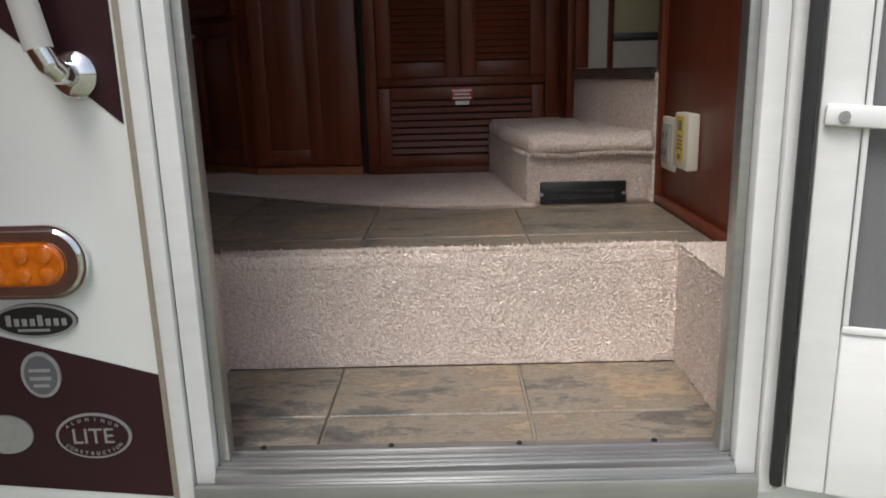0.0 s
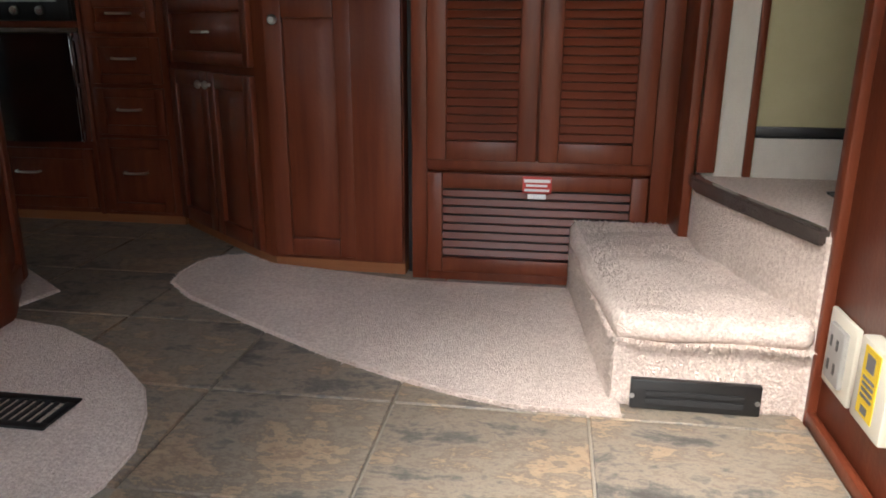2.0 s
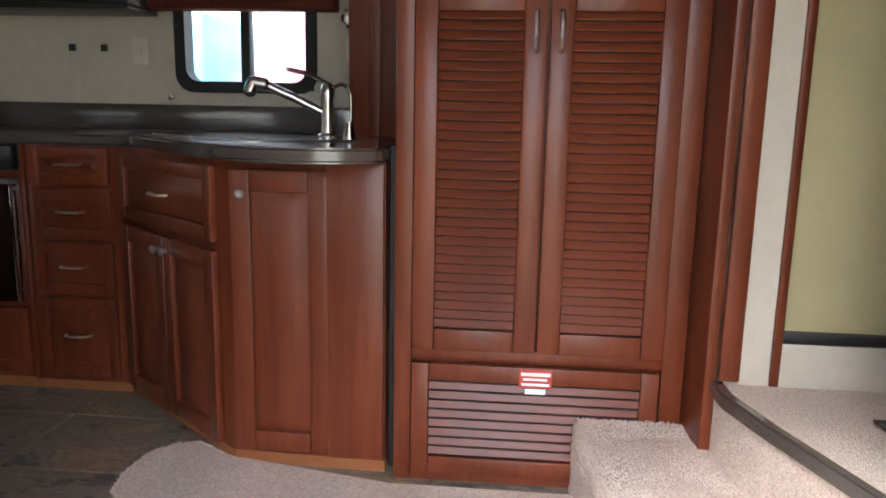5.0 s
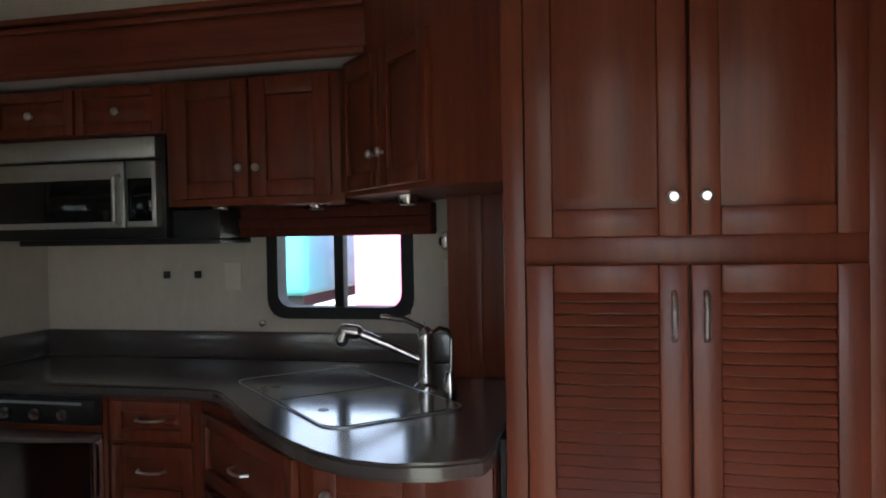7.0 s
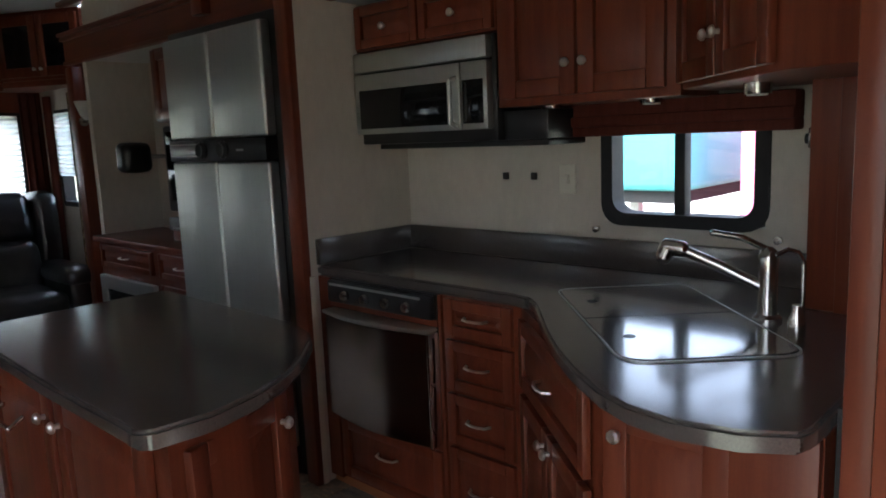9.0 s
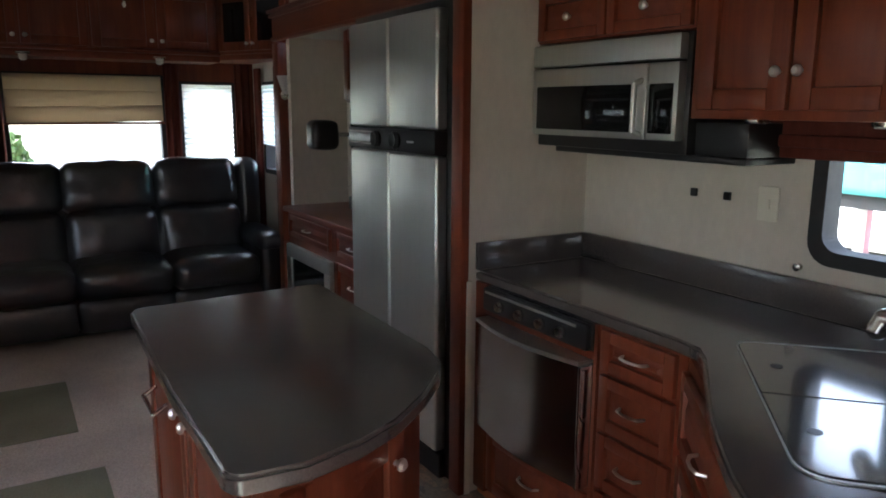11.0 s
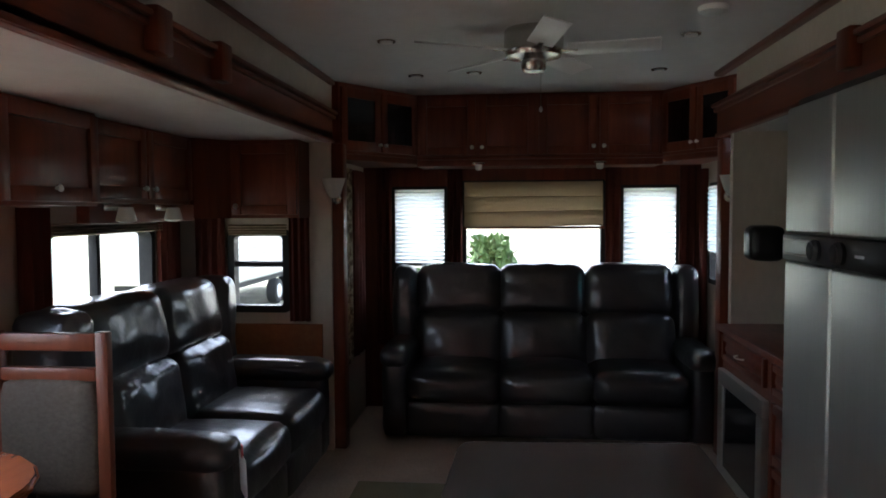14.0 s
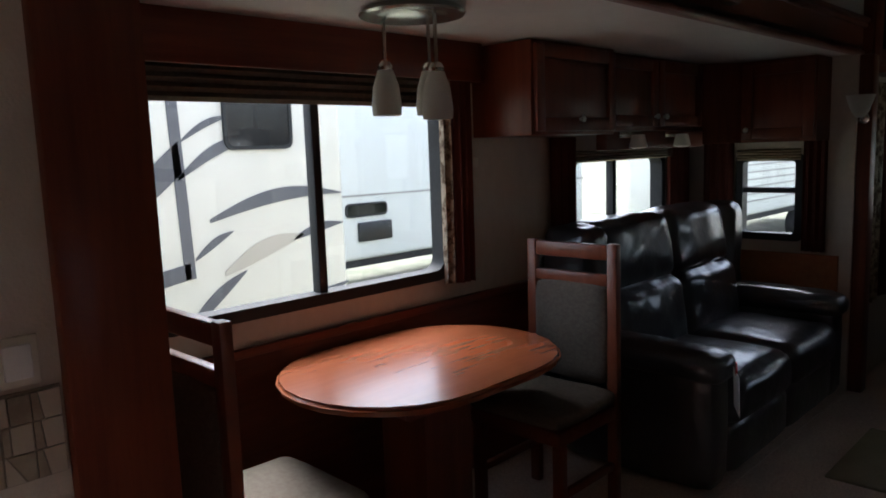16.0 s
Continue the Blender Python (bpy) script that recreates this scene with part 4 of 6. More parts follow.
pile("pile", (0.31, 1.968, 0.004), (0.36, 0, 0), (0, 0, 0.17), sb, seed=8)
pile("pile", (0.232, 2.67, 0.004), (0.07, -0.7, 0), (0, 0, 0.17), sb, seed=9)
pile("pile", (0.31, 1.965, 0.228), (0.355, 0, 0), (-0.07, 0.7, 0), sb, step=0.006, height=0.007, seed=10)
fringe("loose_yarn", [(0.235, 2.6, 0.176), (0.3, 1.98, 0.176), (0.325, 1.951, 0.176), (0.4, 1.949, 0.172), (0.55, 1.949, 0.178), (0.668, 1.949, 0.172)], (0, -0.5, -0.7), sb, 1800, 0.016, 11)
fringe("loose_yarn", [(0.31, 1.967, 0.036), (0.66, 1.967, 0.036)], (0, -0.6, -0.2), sb, 700, 0.011, 12)

ou = thing("outlet", "grey socket in an ivory plate on the cherry wall", "outlet", (0.69, 1.87, 0.18))
part("plate", boxes((0.68, 0.69, 1.81, 1.93, 0.13, 0.275), bevel=0.004), IVORY, ou)
part("insert", boxes((0.671, 0.681, 1.835, 1.905, 0.15, 0.255), bevel=0.004), GREYPL, ou)
for y in (1.855, 1.882):
    for z in (0.17, 0.215):
        part("socket_hole", boxes((0.6702, 0.6712, y, y + 0.008, z, z + 0.02)), BLACK, ou)
gd = thing("gas_detector", "ivory gas detector with a yellow label on the cherry wall", "detector", (0.69, 1.72, 0.2))
part("case", boxes((0.66, 0.69, 1.64, 1.75, 0.155, 0.295), bevel=0.005), IVORY, gd)
part("label", boxes((0.6585, 0.66, 1.67, 1.725, 0.175, 0.287)), YELLOW, gd, "yellow label with dark print")
part("print", boxes(*[(0.6575, 0.6585, 1.678, 1.717, z, z + 0.005) for z in (0.205, 0.215, 0.225, 0.235)], (0.6575, 0.6585, 1.685, 1.712, 0.251, 0.277), (0.6575, 0.6585, 1.687, 1.708, 0.181, 0.193)), GREYSTRIPE, gd)
fe = thing("fire_extinguisher", "small red fire extinguisher bracketed to the cherry wall", "extinguisher", (0.65, 1.17, 0.075))
EX, EY = 0.65, 1.17
part("cylinder", lathe([(0.02, 0.08), (0.035, 0.085), (0.037, 0.1), (0.037, 0.45), (0.03, 0.49), (0.014, 0.505), (0.014, 0.525)], (EX, EY, 0.0)), RED, fe)
part("label", lathe([(0.0374, 0.27), (0.0378, 0.271), (0.0378, 0.325), (0.0374, 0.326)], (EX, EY, 0.0)), PAPERWHITE, fe, "white label band with blue panels")
for a in (150, 195, 240):
    q = Matrix.Translation((EX, EY, 0)) @ Matrix.Rotation(radians(a), 4, "Z")
    part("pictogram", boxes((0.0372, 0.0384, -0.011, 0.011, 0.276, 0.304), bevel=0.001, m=q), BLUELABEL, fe, "blue pictogram panel")
    part("text_bar", boxes((0.0372, 0.0384, -0.013, 0.013, 0.352, 0.357), (0.0372, 0.0384, -0.013, 0.013, 0.366, 0.374), m=q), PAPERWHITE, fe)
part("valve", boxes((EX - 0.015, EX + 0.02, EY - 0.05, EY + 0.03, 0.525, 0.555), bevel=0.006), BLACK, fe)
part("lever", boxes((EX - 0.008, EX + 0.008, EY - 0.09, EY + 0.02, 0.57, 0.578), bevel=0.003, m=Matrix.Identity(4)), BLACK, fe)
part("bracket", join(boxes((0.683, 0.69, EY - 0.03, EY + 0.03, 0.1, 0.46), bevel=0.002), lathe([(0.02, 0.076), (0.04, 0.078), (0.041, 0.085), (0.041, 0.155), (0.0385, 0.155), (0.0385, 0.086)], (EX, EY, 0.0))), BLACK, fe, "black cup bracket")
part("strip", lathe([(0.0412, 0.078), (0.0418, 0.08), (0.0418, 0.094), (0.0412, 0.096)], (EX, EY, 0.0)), PAPERWHITE, fe)

# ---------------------------------------------------------------- pantry
pn = thing("pantry", "tall cherry pantry with louvred doors and raised upper doors", "cabinet", (0.13, 3.1, 0))
part("body", boxes((-0.235, 0.50, 2.70, 3.6, 0.0, CEIL_Z - 0.002), bevel=0.004), WOOD, pn)
part("face_frame", boxes((-0.235, -0.19, 2.682, 2.70, 0, CEIL_Z - 0.003), (0.445, 0.50, 2.682, 2.70, 0, CEIL_Z - 0.003), (-0.19, 0.445, 2.682, 2.70, 1.275, 1.335), (-0.19, 0.445, 2.682, 2.70, 0.36, 0.395), (-0.19, 0.445, 2.682, 2.70, 0, 0.06), bevel=0.003), WOOD, pn)
for x, kx, hx in ((-0.187, 0.285, 0.285), (0.13, 0.027, 0.027)):
    louvre_panel(pn, 0.312, 0.885, pose(x, 2.682, 0.392), "louvre_door", 0.055, 0.0235, ((hx, 0.74), (hx, 0.83)), 30, 0.48)
    raised_door(pn, 0.312, 0.86, pose(x, 2.682, 1.332), "upper_door", knobs=((kx, 0.075),))
louvre_panel(pn, 0.625, 0.30, pose(-0.187, 2.682, 0.055), "vent_panel", 0.045, 0.0255)
part("warning_sticker", boxes((0.09, 0.172, 2.6575, 2.6605, 0.305, 0.352)), REDLABEL, pn, "red and white warning sticker")
part("sticker_print", boxes((0.094, 0.168, 2.6562, 2.6572, 0.336, 0.345), (0.1, 0.16, 2.6562, 2.6572, 0.324, 0.33), (0.096, 0.166, 2.6562, 2.6572, 0.31, 0.317), (0.105, 0.157, 2.6565, 2.6602, 0.288, 0.302)), PAPERWHITE, pn)
part("side_trim", boxes((0.50, 0.525, 2.5, 2.70, 0.0, CEIL_Z - 0.002), (0.5255, 0.57, 2.478, 2.4985, 0.41, CEIL_Z - 0.002), bevel=0.004), WOOD, pn)
structure("filler", boxes((-0.51, -0.2365, 3.40, 3.42, 0.9, 1.885), (-0.44, -0.40, 3.385, 3.40, 0.9, 1.885), (-0.29, -0.26, 3.385, 3.40, 0.9, 1.885), bevel=0.003), WOOD, "cherry filler board between kitchen and pantry", "panel")
structure("seal", boxes((-0.256, -0.24, 2.74, 2.75, 0.0, 0.9)), RUBBER, "black rubber slide-out seal", "trim")

# ---------------------------------------------------------------- kitchen
CF = [(-0.258, 3.40), (-0.258, 2.64), (-0.27, 2.60), (-0.345, 2.555), (-0.45, 2.535), (-0.54, 2.55), (-0.62, 2.59), (-0.72, 2.665), (-0.82, 2.755), (-0.93, 2.87), (-1.03, 2.985), (-1.11, 3.075), (-1.17, 3.125), (-1.25, 3.14), (-2.17, 3.14), (-2.17, 3.645), (-0.512, 3.645), (-0.512, 3.40)]
solid("worktop", slab(CF, 0.862, 0.9, 0.008), COUNTER, "dark grey-brown speckled laminate worktop with a curved corner", "worktop")
structure("backsplash", join(boxes((-2.17, -0.512, 3.632, 3.654, 0.901, 1.0), bevel=0.003), boxes((-2.178, -2.158, 3.14, 3.631, 0.901, 1.0), bevel=0.003)), COUNTER, "low laminate backsplash", "trim")
bc = thing("corner_cabinet", "cherry corner base cabinet with angled doors", "cabinet", (-0.7, 3.0, 0))
part("body", slab([(-0.262, 3.6), (-0.262, 2.70), (-0.685, 2.715), (-1.21, 3.15), (-1.21, 3.6)], 0.06, 0.86), WOOD, bc)
part("toe_kick", slab([(-0.262, 3.5), (-0.262, 2.705), (-0.68, 2.72), (-1.2, 3.16), (-1.2, 3.5)], 0.0, 0.06), WOOD_PALE, bc, "raw oak toe kick")
raised_door(bc, 0.262, 0.76, pose(-0.668, 2.708, 0.075), "door", knobs=((0.036, 0.70),))
part("filler_panel", boxes((-0.41, -0.264, 2.68, 2.70, 0.07, 0.858), bevel=0.002), WOOD, bc)
AX, AY = (-1.20, 3.135), (-0.69, 2.705)
AL = math.hypot(AY[0] - AX[0], AY[1] - AX[1])
AM = pose(AX[0], AX[1], 0, 0, 0, math.degrees(math.atan2(AY[1] - AX[1], AY[0] - AX[0])))
raised_door(bc, 0.30, 0.54, AM @ pose(0.03, 0, 0.075), "door", knobs=((0.275, 0.50),), stile=0.05)
raised_door(bc, 0.30, 0.54, AM @ pose(0.335, 0, 0.075), "door", knobs=((0.025, 0.50),), stile=0.05)
raised_door(bc, 0.605, 0.2, AM @ pose(0.03, 0, 0.64), "false_drawer", handle=((0.255, 0.1), (0.35, 0.1)), stile=0.04)
dc = thing("drawer_cabinet", "cherry drawer unit with four bow-handled drawers", "cabinet", (-1.36, 3.4, 0))
part("body", boxes((-1.53, -1.213, 3.15, 3.6, 0.06, 0.86)), WOOD, dc)
part("toe_kick", boxes((-1.53, -1.213, 3.16, 3.5, 0, 0.06)), WOOD_PALE, dc, "raw oak toe kick")
for z, h in ((0.735, 0.12), (0.555, 0.165), (0.37, 0.17), (0.075, 0.28)):
    raised_door(dc, 0.27, h, pose(-1.51, 3.15, z), "drawer", stile=0.035, handle=((0.09, h * 0.55), (0.18, h * 0.55)))
oc = thing("oven_cabinet", "cherry cabinet surround of the oven with a lower drawer", "cabinet", (-1.85, 3.4, 0))
part("body", boxes((-2.17, -2.10, 3.14, 3.6, 0.06, 0.86), (-1.545, -1.532, 3.14, 3.6, 0.06, 0.86), (-2.1, -1.545, 3.16, 3.6, 0.06, 0.34)), WOOD, oc)
part("toe_kick", boxes((-2.17, -1.532, 3.16, 3.5, 0, 0.06)), WOOD_PALE, oc, "raw oak toe kick")
raised_door(oc, 0.53, 0.23, pose(-2.09, 3.16, 0.08), "drawer", stile=0.04, handle=((0.21, 0.14), (0.31, 0.14)))
ov = thing("oven", "stainless gas oven with black control panel", "oven", (-1.82, 3.3, 0.345))
part("body", boxes((-2.095, -1.55, 3.14, 3.58, 0.345, 0.86)), BLACK, ov)
part("control_panel", boxes((-2.09, -1.555, 3.115, 3.14, 0.775, 0.857), bevel=0.008), BLACK, ov, "glossy black control panel")
for x in (-1.98, -1.87, -1.76, -1.66):
    part("dial", lathe([(0.018, 0), (0.02, 0.006), (0.015, 0.02), (0.004, 0.021)], (x, 3.115, 0.81), 16, FRONT), NICKEL, ov)
part("vent_strip", boxes((-2.07, -1.6, 3.111, 3.116, 0.84, 0.848)), STEEL, ov)
od = part("oven_door", slab([(-2.09, 3.14)] + [(-2.09 + 0.54 * i / 12, 3.10 - 0.035 * math.sin(math.pi * i / 12)) for i in range(13)] + [(-1.55, 3.14)], 0.345, 0.735, 0.004), OVENSTEEL, ov, "bowed stainless oven door")
part("top_lip", slab([(-2.09, 3.14)] + [(-2.09 + 0.54 * i / 12, 3.085 - 0.04 * math.sin(math.pi * i / 12)) for i in range(13)] + [(-1.55, 3.14)], 0.736, 0.75, 0.004), STEEL, od)
part("side_edge", boxes((-1.556, -1.545, 3.09, 3.14, 0.345, 0.735), bevel=0.003), CHROME, od)
part("front_strip", boxes((-2.1, -1.545, 3.135, 3.155, 0.752, 0.775), bevel=0.002), WOOD_H, oc)
# sink covers let into the worktop, one bowl-shaped outline with rounded corners cut in two
P00, P10, P11, P01 = Vector((-0.65, 2.75)), Vector((-0.38, 3.01)), Vector((-0.88, 3.51)), Vector((-1.15, 3.25))


def round_corners(pts, radii, n=6):
    """The outline with each corner replaced by a smooth bend."""
    out = []
    for i, (p, rr) in enumerate(zip(pts, radii)):
        a, b = pts[i - 1], pts[(i + 1) % len(pts)]
        u, v = p + (a - p).normalized() * rr, p + (b - p).normalized() * rr
        out += [u * (1 - t) ** 2 + p * 2 * t * (1 - t) + v * t * t for t in [k / n for k in range(n + 1)]] if rr else [p]
    return out


def flat_ring(outer, inner, z0, z1):
    bm = ring([(p.x, p.y) for p in outer], [(p.x, p.y) for p in inner], z0, z1)
    bm.transform(Matrix(((1, 0, 0, 0), (0, 0, 1, 0), (0, 1, 0, 0), (0, 0, 0, 1))))
    return bm


sink_mid = (P00 + P11) / 2
SINK = round_corners([P00, P10, P11, P01], (0.07, 0.07, 0.05, 0.05), 8)
sk_ = thing("sink", "steel-rimmed kitchen sink hidden under its covers", "sink", (*sink_mid, 0.9))
part("shadow_gap", flat_ring([sink_mid + (p - sink_mid) * 1.012 for p in SINK], [sink_mid + (p - sink_mid) * 0.98 for p in SINK], 0.9003, 0.9012), RUBBER, sk_, "dark gap round the covers")
part("rim", flat_ring([sink_mid + (p - sink_mid) * 1.028 for p in SINK], [sink_mid + (p - sink_mid) * 1.012 for p in SINK], 0.9, 0.9035), STEEL, sk_, "thin steel rim")
for k in (0, 1):
    lo, hi = k * 0.5 + 0.005, k * 0.5 + 0.495
    a, b, c, d = P00.lerp(P01, lo), P10.lerp(P11, lo), P10.lerp(P11, hi), P00.lerp(P01, hi)
    sc = thing("sink_cover", "grey laminate sink cover with a finger hole", "sink cover", (*((a + c) / 2), 0.9))
    part("lid", slab([tuple(p) for p in round_corners([a, b, c, d], (0.066, 0.066, 0, 0) if k == 0 else (0, 0, 0.046, 0.046), 8)], 0.9005, 0.9045, 0.0012), LID, sc)
    fh = a.lerp(d, 0.5).lerp(b.lerp(c, 0.5), 0.16)
    part("finger_hole", cyl((fh.x, fh.y, 0.904), (fh.x, fh.y, 0.9056), 0.014, seg=18), BLACK, sc)
fa = thing("faucet", "brushed nickel single-lever kitchen faucet with pull-out spout", "faucet", (-0.57, 3.25, 0.9))
fx, fy = -0.545, 3.24
part("base", lathe([(0.034, 0.9), (0.034, 0.908), (0.026, 0.916)], (fx, fy, 0)), NICKEL, fa)
part("body", lathe([(0.023, 0.91), (0.022, 1.02), (0.024, 1.05), (0.018, 1.07), (0.008, 1.078)], (fx, fy, 0)), NICKEL, fa)
part("spout", tube([(fx, fy, 0.975), (fx - 0.1, fy - 0.03, 1.025), (fx - 0.19, fy - 0.055, 1.065)], 0.014, 14), NICKEL, fa)
part("spray_head", tube([(fx - 0.19, fy - 0.055, 1.065), (fx - 0.222, fy - 0.063, 1.07), (fx - 0.232, fy - 0.066, 1.045)], 0.021, 14), NICKEL, fa)
part("lever", tube([(fx, fy, 1.07), (fx - 0.05, fy - 0.03, 1.10), (fx - 0.11, fy - 0.06, 1.112)], 0.008, 10), NICKEL, fa)
so = thing("sprayer", "slim nickel filter tap beside the faucet", "faucet", (-0.47, 3.25, 0.9))
part("base", lathe([(0.02, 0.9), (0.02, 0.92), (0.012, 0.94), (0.012, 0.955)], (-0.465, 3.2, 0)), NICKEL, so)
part("neck", tube([(-0.475, 3.27, 0.9), (-0.475, 3.27, 1.04), (-0.485, 3.262, 1.065), (-0.505, 3.25, 1.072), (-0.525, 3.235, 1.06)], 0.006, 10), NICKEL, so)
# upper cabinets
uc = thing("wall_cabinet", "cherry upper kitchen cabinet with two raised doors", "cabinet", (-1.15, 3.5, 1.45))
part("body", boxes((-1.47, -0.84, 3.395, 3.65, 1.45, 1.872), bevel=0.003), WOOD, uc)
raised_door(uc, 0.275, 0.385, pose(-1.44, 3.395, 1.475), "door", knobs=((0.25, 0.095),))
raised_door(uc, 0.275, 0.385, pose(-1.155, 3.395, 1.475), "door", knobs=((0.025, 0.095),))
ac = thing("wall_cabinet", "angled cherry corner wall cabinet beside the pantry", "cabinet", (-0.5, 3.3, 1.46))
part("body", slab([(-0.84, 3.65), (-0.838, 3.40), (-0.43, 2.96), (-0.238, 2.9), (-0.238, 3.65)], 1.465, CEIL_Z - 0.003, 0.002), WOOD, ac)
BM = pose(-0.838, 3.395, 0, 0, 0, math.degrees(math.atan2(2.96 - 3.40, -0.43 + 0.838)))
raised_door(ac, 0.275, 0.385, BM @ pose(0.012, 0, 1.48), "door", knobs=((0.25, 0.095),), stile=0.05)
raised_door(ac, 0.275, 0.385, BM @ pose(0.297, 0, 1.48), "door", knobs=((0.025, 0.095),), stile=0.05)
mc = thing("wall_cabinet", "shallow cherry cabinet above the microwave", "cabinet", (-1.82, 3.5, 1.69))
part("body", boxes((-2.17, -1.472, 3.395, 3.65, 1.70, 1.872), bevel=0.003), WOOD, mc)
raised_door(mc, 0.335, 0.155, pose(-2.155, 3.395, 1.707), "door", knobs=((0.17, 0.07),), stile=0.035)
raised_door(mc, 0.335, 0.155, pose(-1.812, 3.395, 1.707), "door", knobs=((0.17, 0.07),), stile=0.035)
for x, y in ((-1.33, 3.5), (-0.98, 3.5), (-0.62, 3.35)):
    pl = thing("puck_light", "small switched-off puck light under the wall cabinet", "light", (x, y, 1.45))
    part("rim", lathe([(0.032, 1.438), (0.034, 1.444), (0.034, 1.47)], (x, y, 0)), NICKEL, pl)
    part("lens", lathe([(0.024, 1.434), (0.026, 1.4385)], (x, y, 0)), FROST, pl)
mw = thing("microwave", "stainless over-the-range microwave with black glass door", "microwave", (-1.82, 3.5, 1.34))
part("body", boxes((-2.165, -1.48, 3.40, 3.65, 1.345, 1.695), bevel=0.005), BLACK, mw)
part("door", boxes((-2.16, -1.615, 3.365, 3.4, 1.385, 1.61), bevel=0.006), STEEL, mw, "stainless door")
part("window", boxes((-2.13, -1.655, 3.361, 3.366, 1.405, 1.55), bevel=0.003), DARKGLASS, mw)
part("control_panel", boxes((-1.61, -1.495, 3.365, 3.4, 1.385, 1.61), bevel=0.006), STEEL, mw)
part("keypad", boxes((-1.6, -1.51, 3.361, 3.366, 1.405, 1.55), bevel=0.003), DARKGLASS, mw)
part("handle", tube([(-1.635, 3.365, 1.56), (-1.635, 3.335, 1.55), (-1.635, 3.335, 1.41), (-1.635, 3.365, 1.40)], 0.009), STEEL, mw)
part("top_vent", boxes((-2.16, -1.495, 3.365, 3.4, 1.617, 1.69), bevel=0.006), STEEL, mw)
part("base_plate", boxes((-2.1, -1.3, 3.43, 3.65, 1.325, 1.345), (-1.478, -1.3, 3.43, 3.65, 1.345, 1.44), bevel=0.004), BLACK, mw)
sp = thing("light_switch", "white switch plate on the kitchen wall", "switch", (-1.375, 3.65, 1.2))
part("plate", boxes((-1.41, -1.342, 3.648, 3.655, 1.148, 1.252), bevel=0.003), IVORY, sp)
part("toggle", boxes((-1.385, -1.367, 3.642, 3.649, 1.185, 1.215), bevel=0.002), IVORY, sp)
sp = thing("outlet", "ivory double outlet on the kitchen wall", "outlet", (-0.545, 3.65, 1.2))
part("plate", boxes((-0.577, -0.515, 3.648, 3.655, 1.165, 1.255), bevel=0.003), IVORY, sp)
part("socket", boxes((-0.56, -0.532, 3.645, 3.649, 1.216, 1.242), (-0.56, -0.532, 3.645, 3.649, 1.178, 1.204), bevel=0.002), GREYPL, sp)
for x in (-1.65, -1.52):
    solid("wall_clip", boxes((x - 0.012, x + 0.012, 3.645, 3.655, 1.196, 1.222), bevel=0.002), BLACK, "small black clip fixed to the kitchen wall", "clip")
for x in (-1.26, -0.66):
    solid("wall_hook", lathe([(0.011, 0), (0.008, 0.006), (0.012, 0.016), (0.004, 0.018)], (x, 3.655, 1.03), 14, FRONT), NICKEL, "small nickel wall hook", "hook")
pw = thing("paper_holder", "chrome paper towel bracket on the kitchen wall", "bracket", (-0.55, 3.6, 1.32))
part("plate", boxes((-0.575, -0.515, 3.64, 3.655, 1.29, 1.355), bevel=0.004), NICKEL, pw)
part("arm", boxes((-0.57, -0.55, 3.58, 3.64, 1.295, 1.35), bevel=0.005), NICKEL, pw)
part("hub", cyl((-0.571, 3.6, 1.32), (-0.58, 3.6, 1.32), 0.014), BLACK, pw)

# ---------------------------------------------------------------- refrigerator and entertainment wall
structure("fridge_panel", boxes((-2.20, -2.178, 3.11, 3.655, 0, SOFFIT - 0.004)), PAPER, "cream papered end panel beside the worktop", "panel")
structure("fridge_panel_edge", boxes((-2.245, -2.172, 3.075, 3.11, 0, SOFFIT - 0.004), bevel=0.005), WOOD, "cherry edge strip of the fridge panel", "trim")
structure("outside_corner", boxes((-2.19, -2.168, 3.10, 3.125, 0.0, 0.86), bevel=0.003), IVORY, "cream edge strip under the worktop", "trim")
fr = thing("refrigerator", "tall stainless four-door refrigerator with black centre handles", "refrigerator", (-2.7, 3.3, 0.1))
part("body", boxes((-3.12, -2.25, 3.11, 3.65, 0.0, 1.86), bevel=0.004), BLACK, fr)
for x0, x1 in ((-3.085, -2.715), (-2.705, -2.325)):
    part("upper_door", boxes((x0, x1, 3.06, 3.11, 1.395, 1.825), bevel=0.012, seg=3), STEEL, fr)
    part("lower_door", boxes((x0, x1, 3.06, 3.11, 0.14, 1.30), bevel=0.012, seg=3), STEEL, fr)
hb = part("handle_band", boxes((-3.085, -2.325, 3.052, 3.11, 1.303, 1.392), bevel=0.006), BLACK, fr, "black handle band between the doors")
for x in (-2.79, -2.62):
    part("handle_cup", lathe([(0.034, 0), (0.036, 0.012), (0.028, 0.022), (0.012, 0.014)], (x, 3.052, 1.348), 18, FRONT), BLACK, hb)
part("badge", boxes((-2.53, -2.48, 3.049, 3.053, 1.342, 1.35)), SILVER, hb)
for z in (1.322, 1.372):
    part("trim_line", boxes((-3.07, -2.84, 3.049, 3.053, z, z + 0.006)), GREYPL, hb)
part("kick_grille", boxes((-3.085, -2.325, 3.08, 3.11, 0.02, 0.12), bevel=0.004), BLACK, fr)
en = thing("entertainment_cabinet", "cherry entertainment base cabinet with drawers and fireplace opening", "cabinet", (-3.8, 3.4, 0))
part("body", boxes((-4.46, -3.125, 3.24, 3.65, 0, 0.83)), WOOD, en)
part("top", boxes((-4.465, -3.122, 3.20, 3.65, 0.832, 0.862), bevel=0.006), WOOD_H, en)
raised_door(en, 0.66, 0.13, pose(-4.42, 3.24, 0.68), "drawer", stile=0.03, handle=((0.28, 0.07), (0.38, 0.07)))
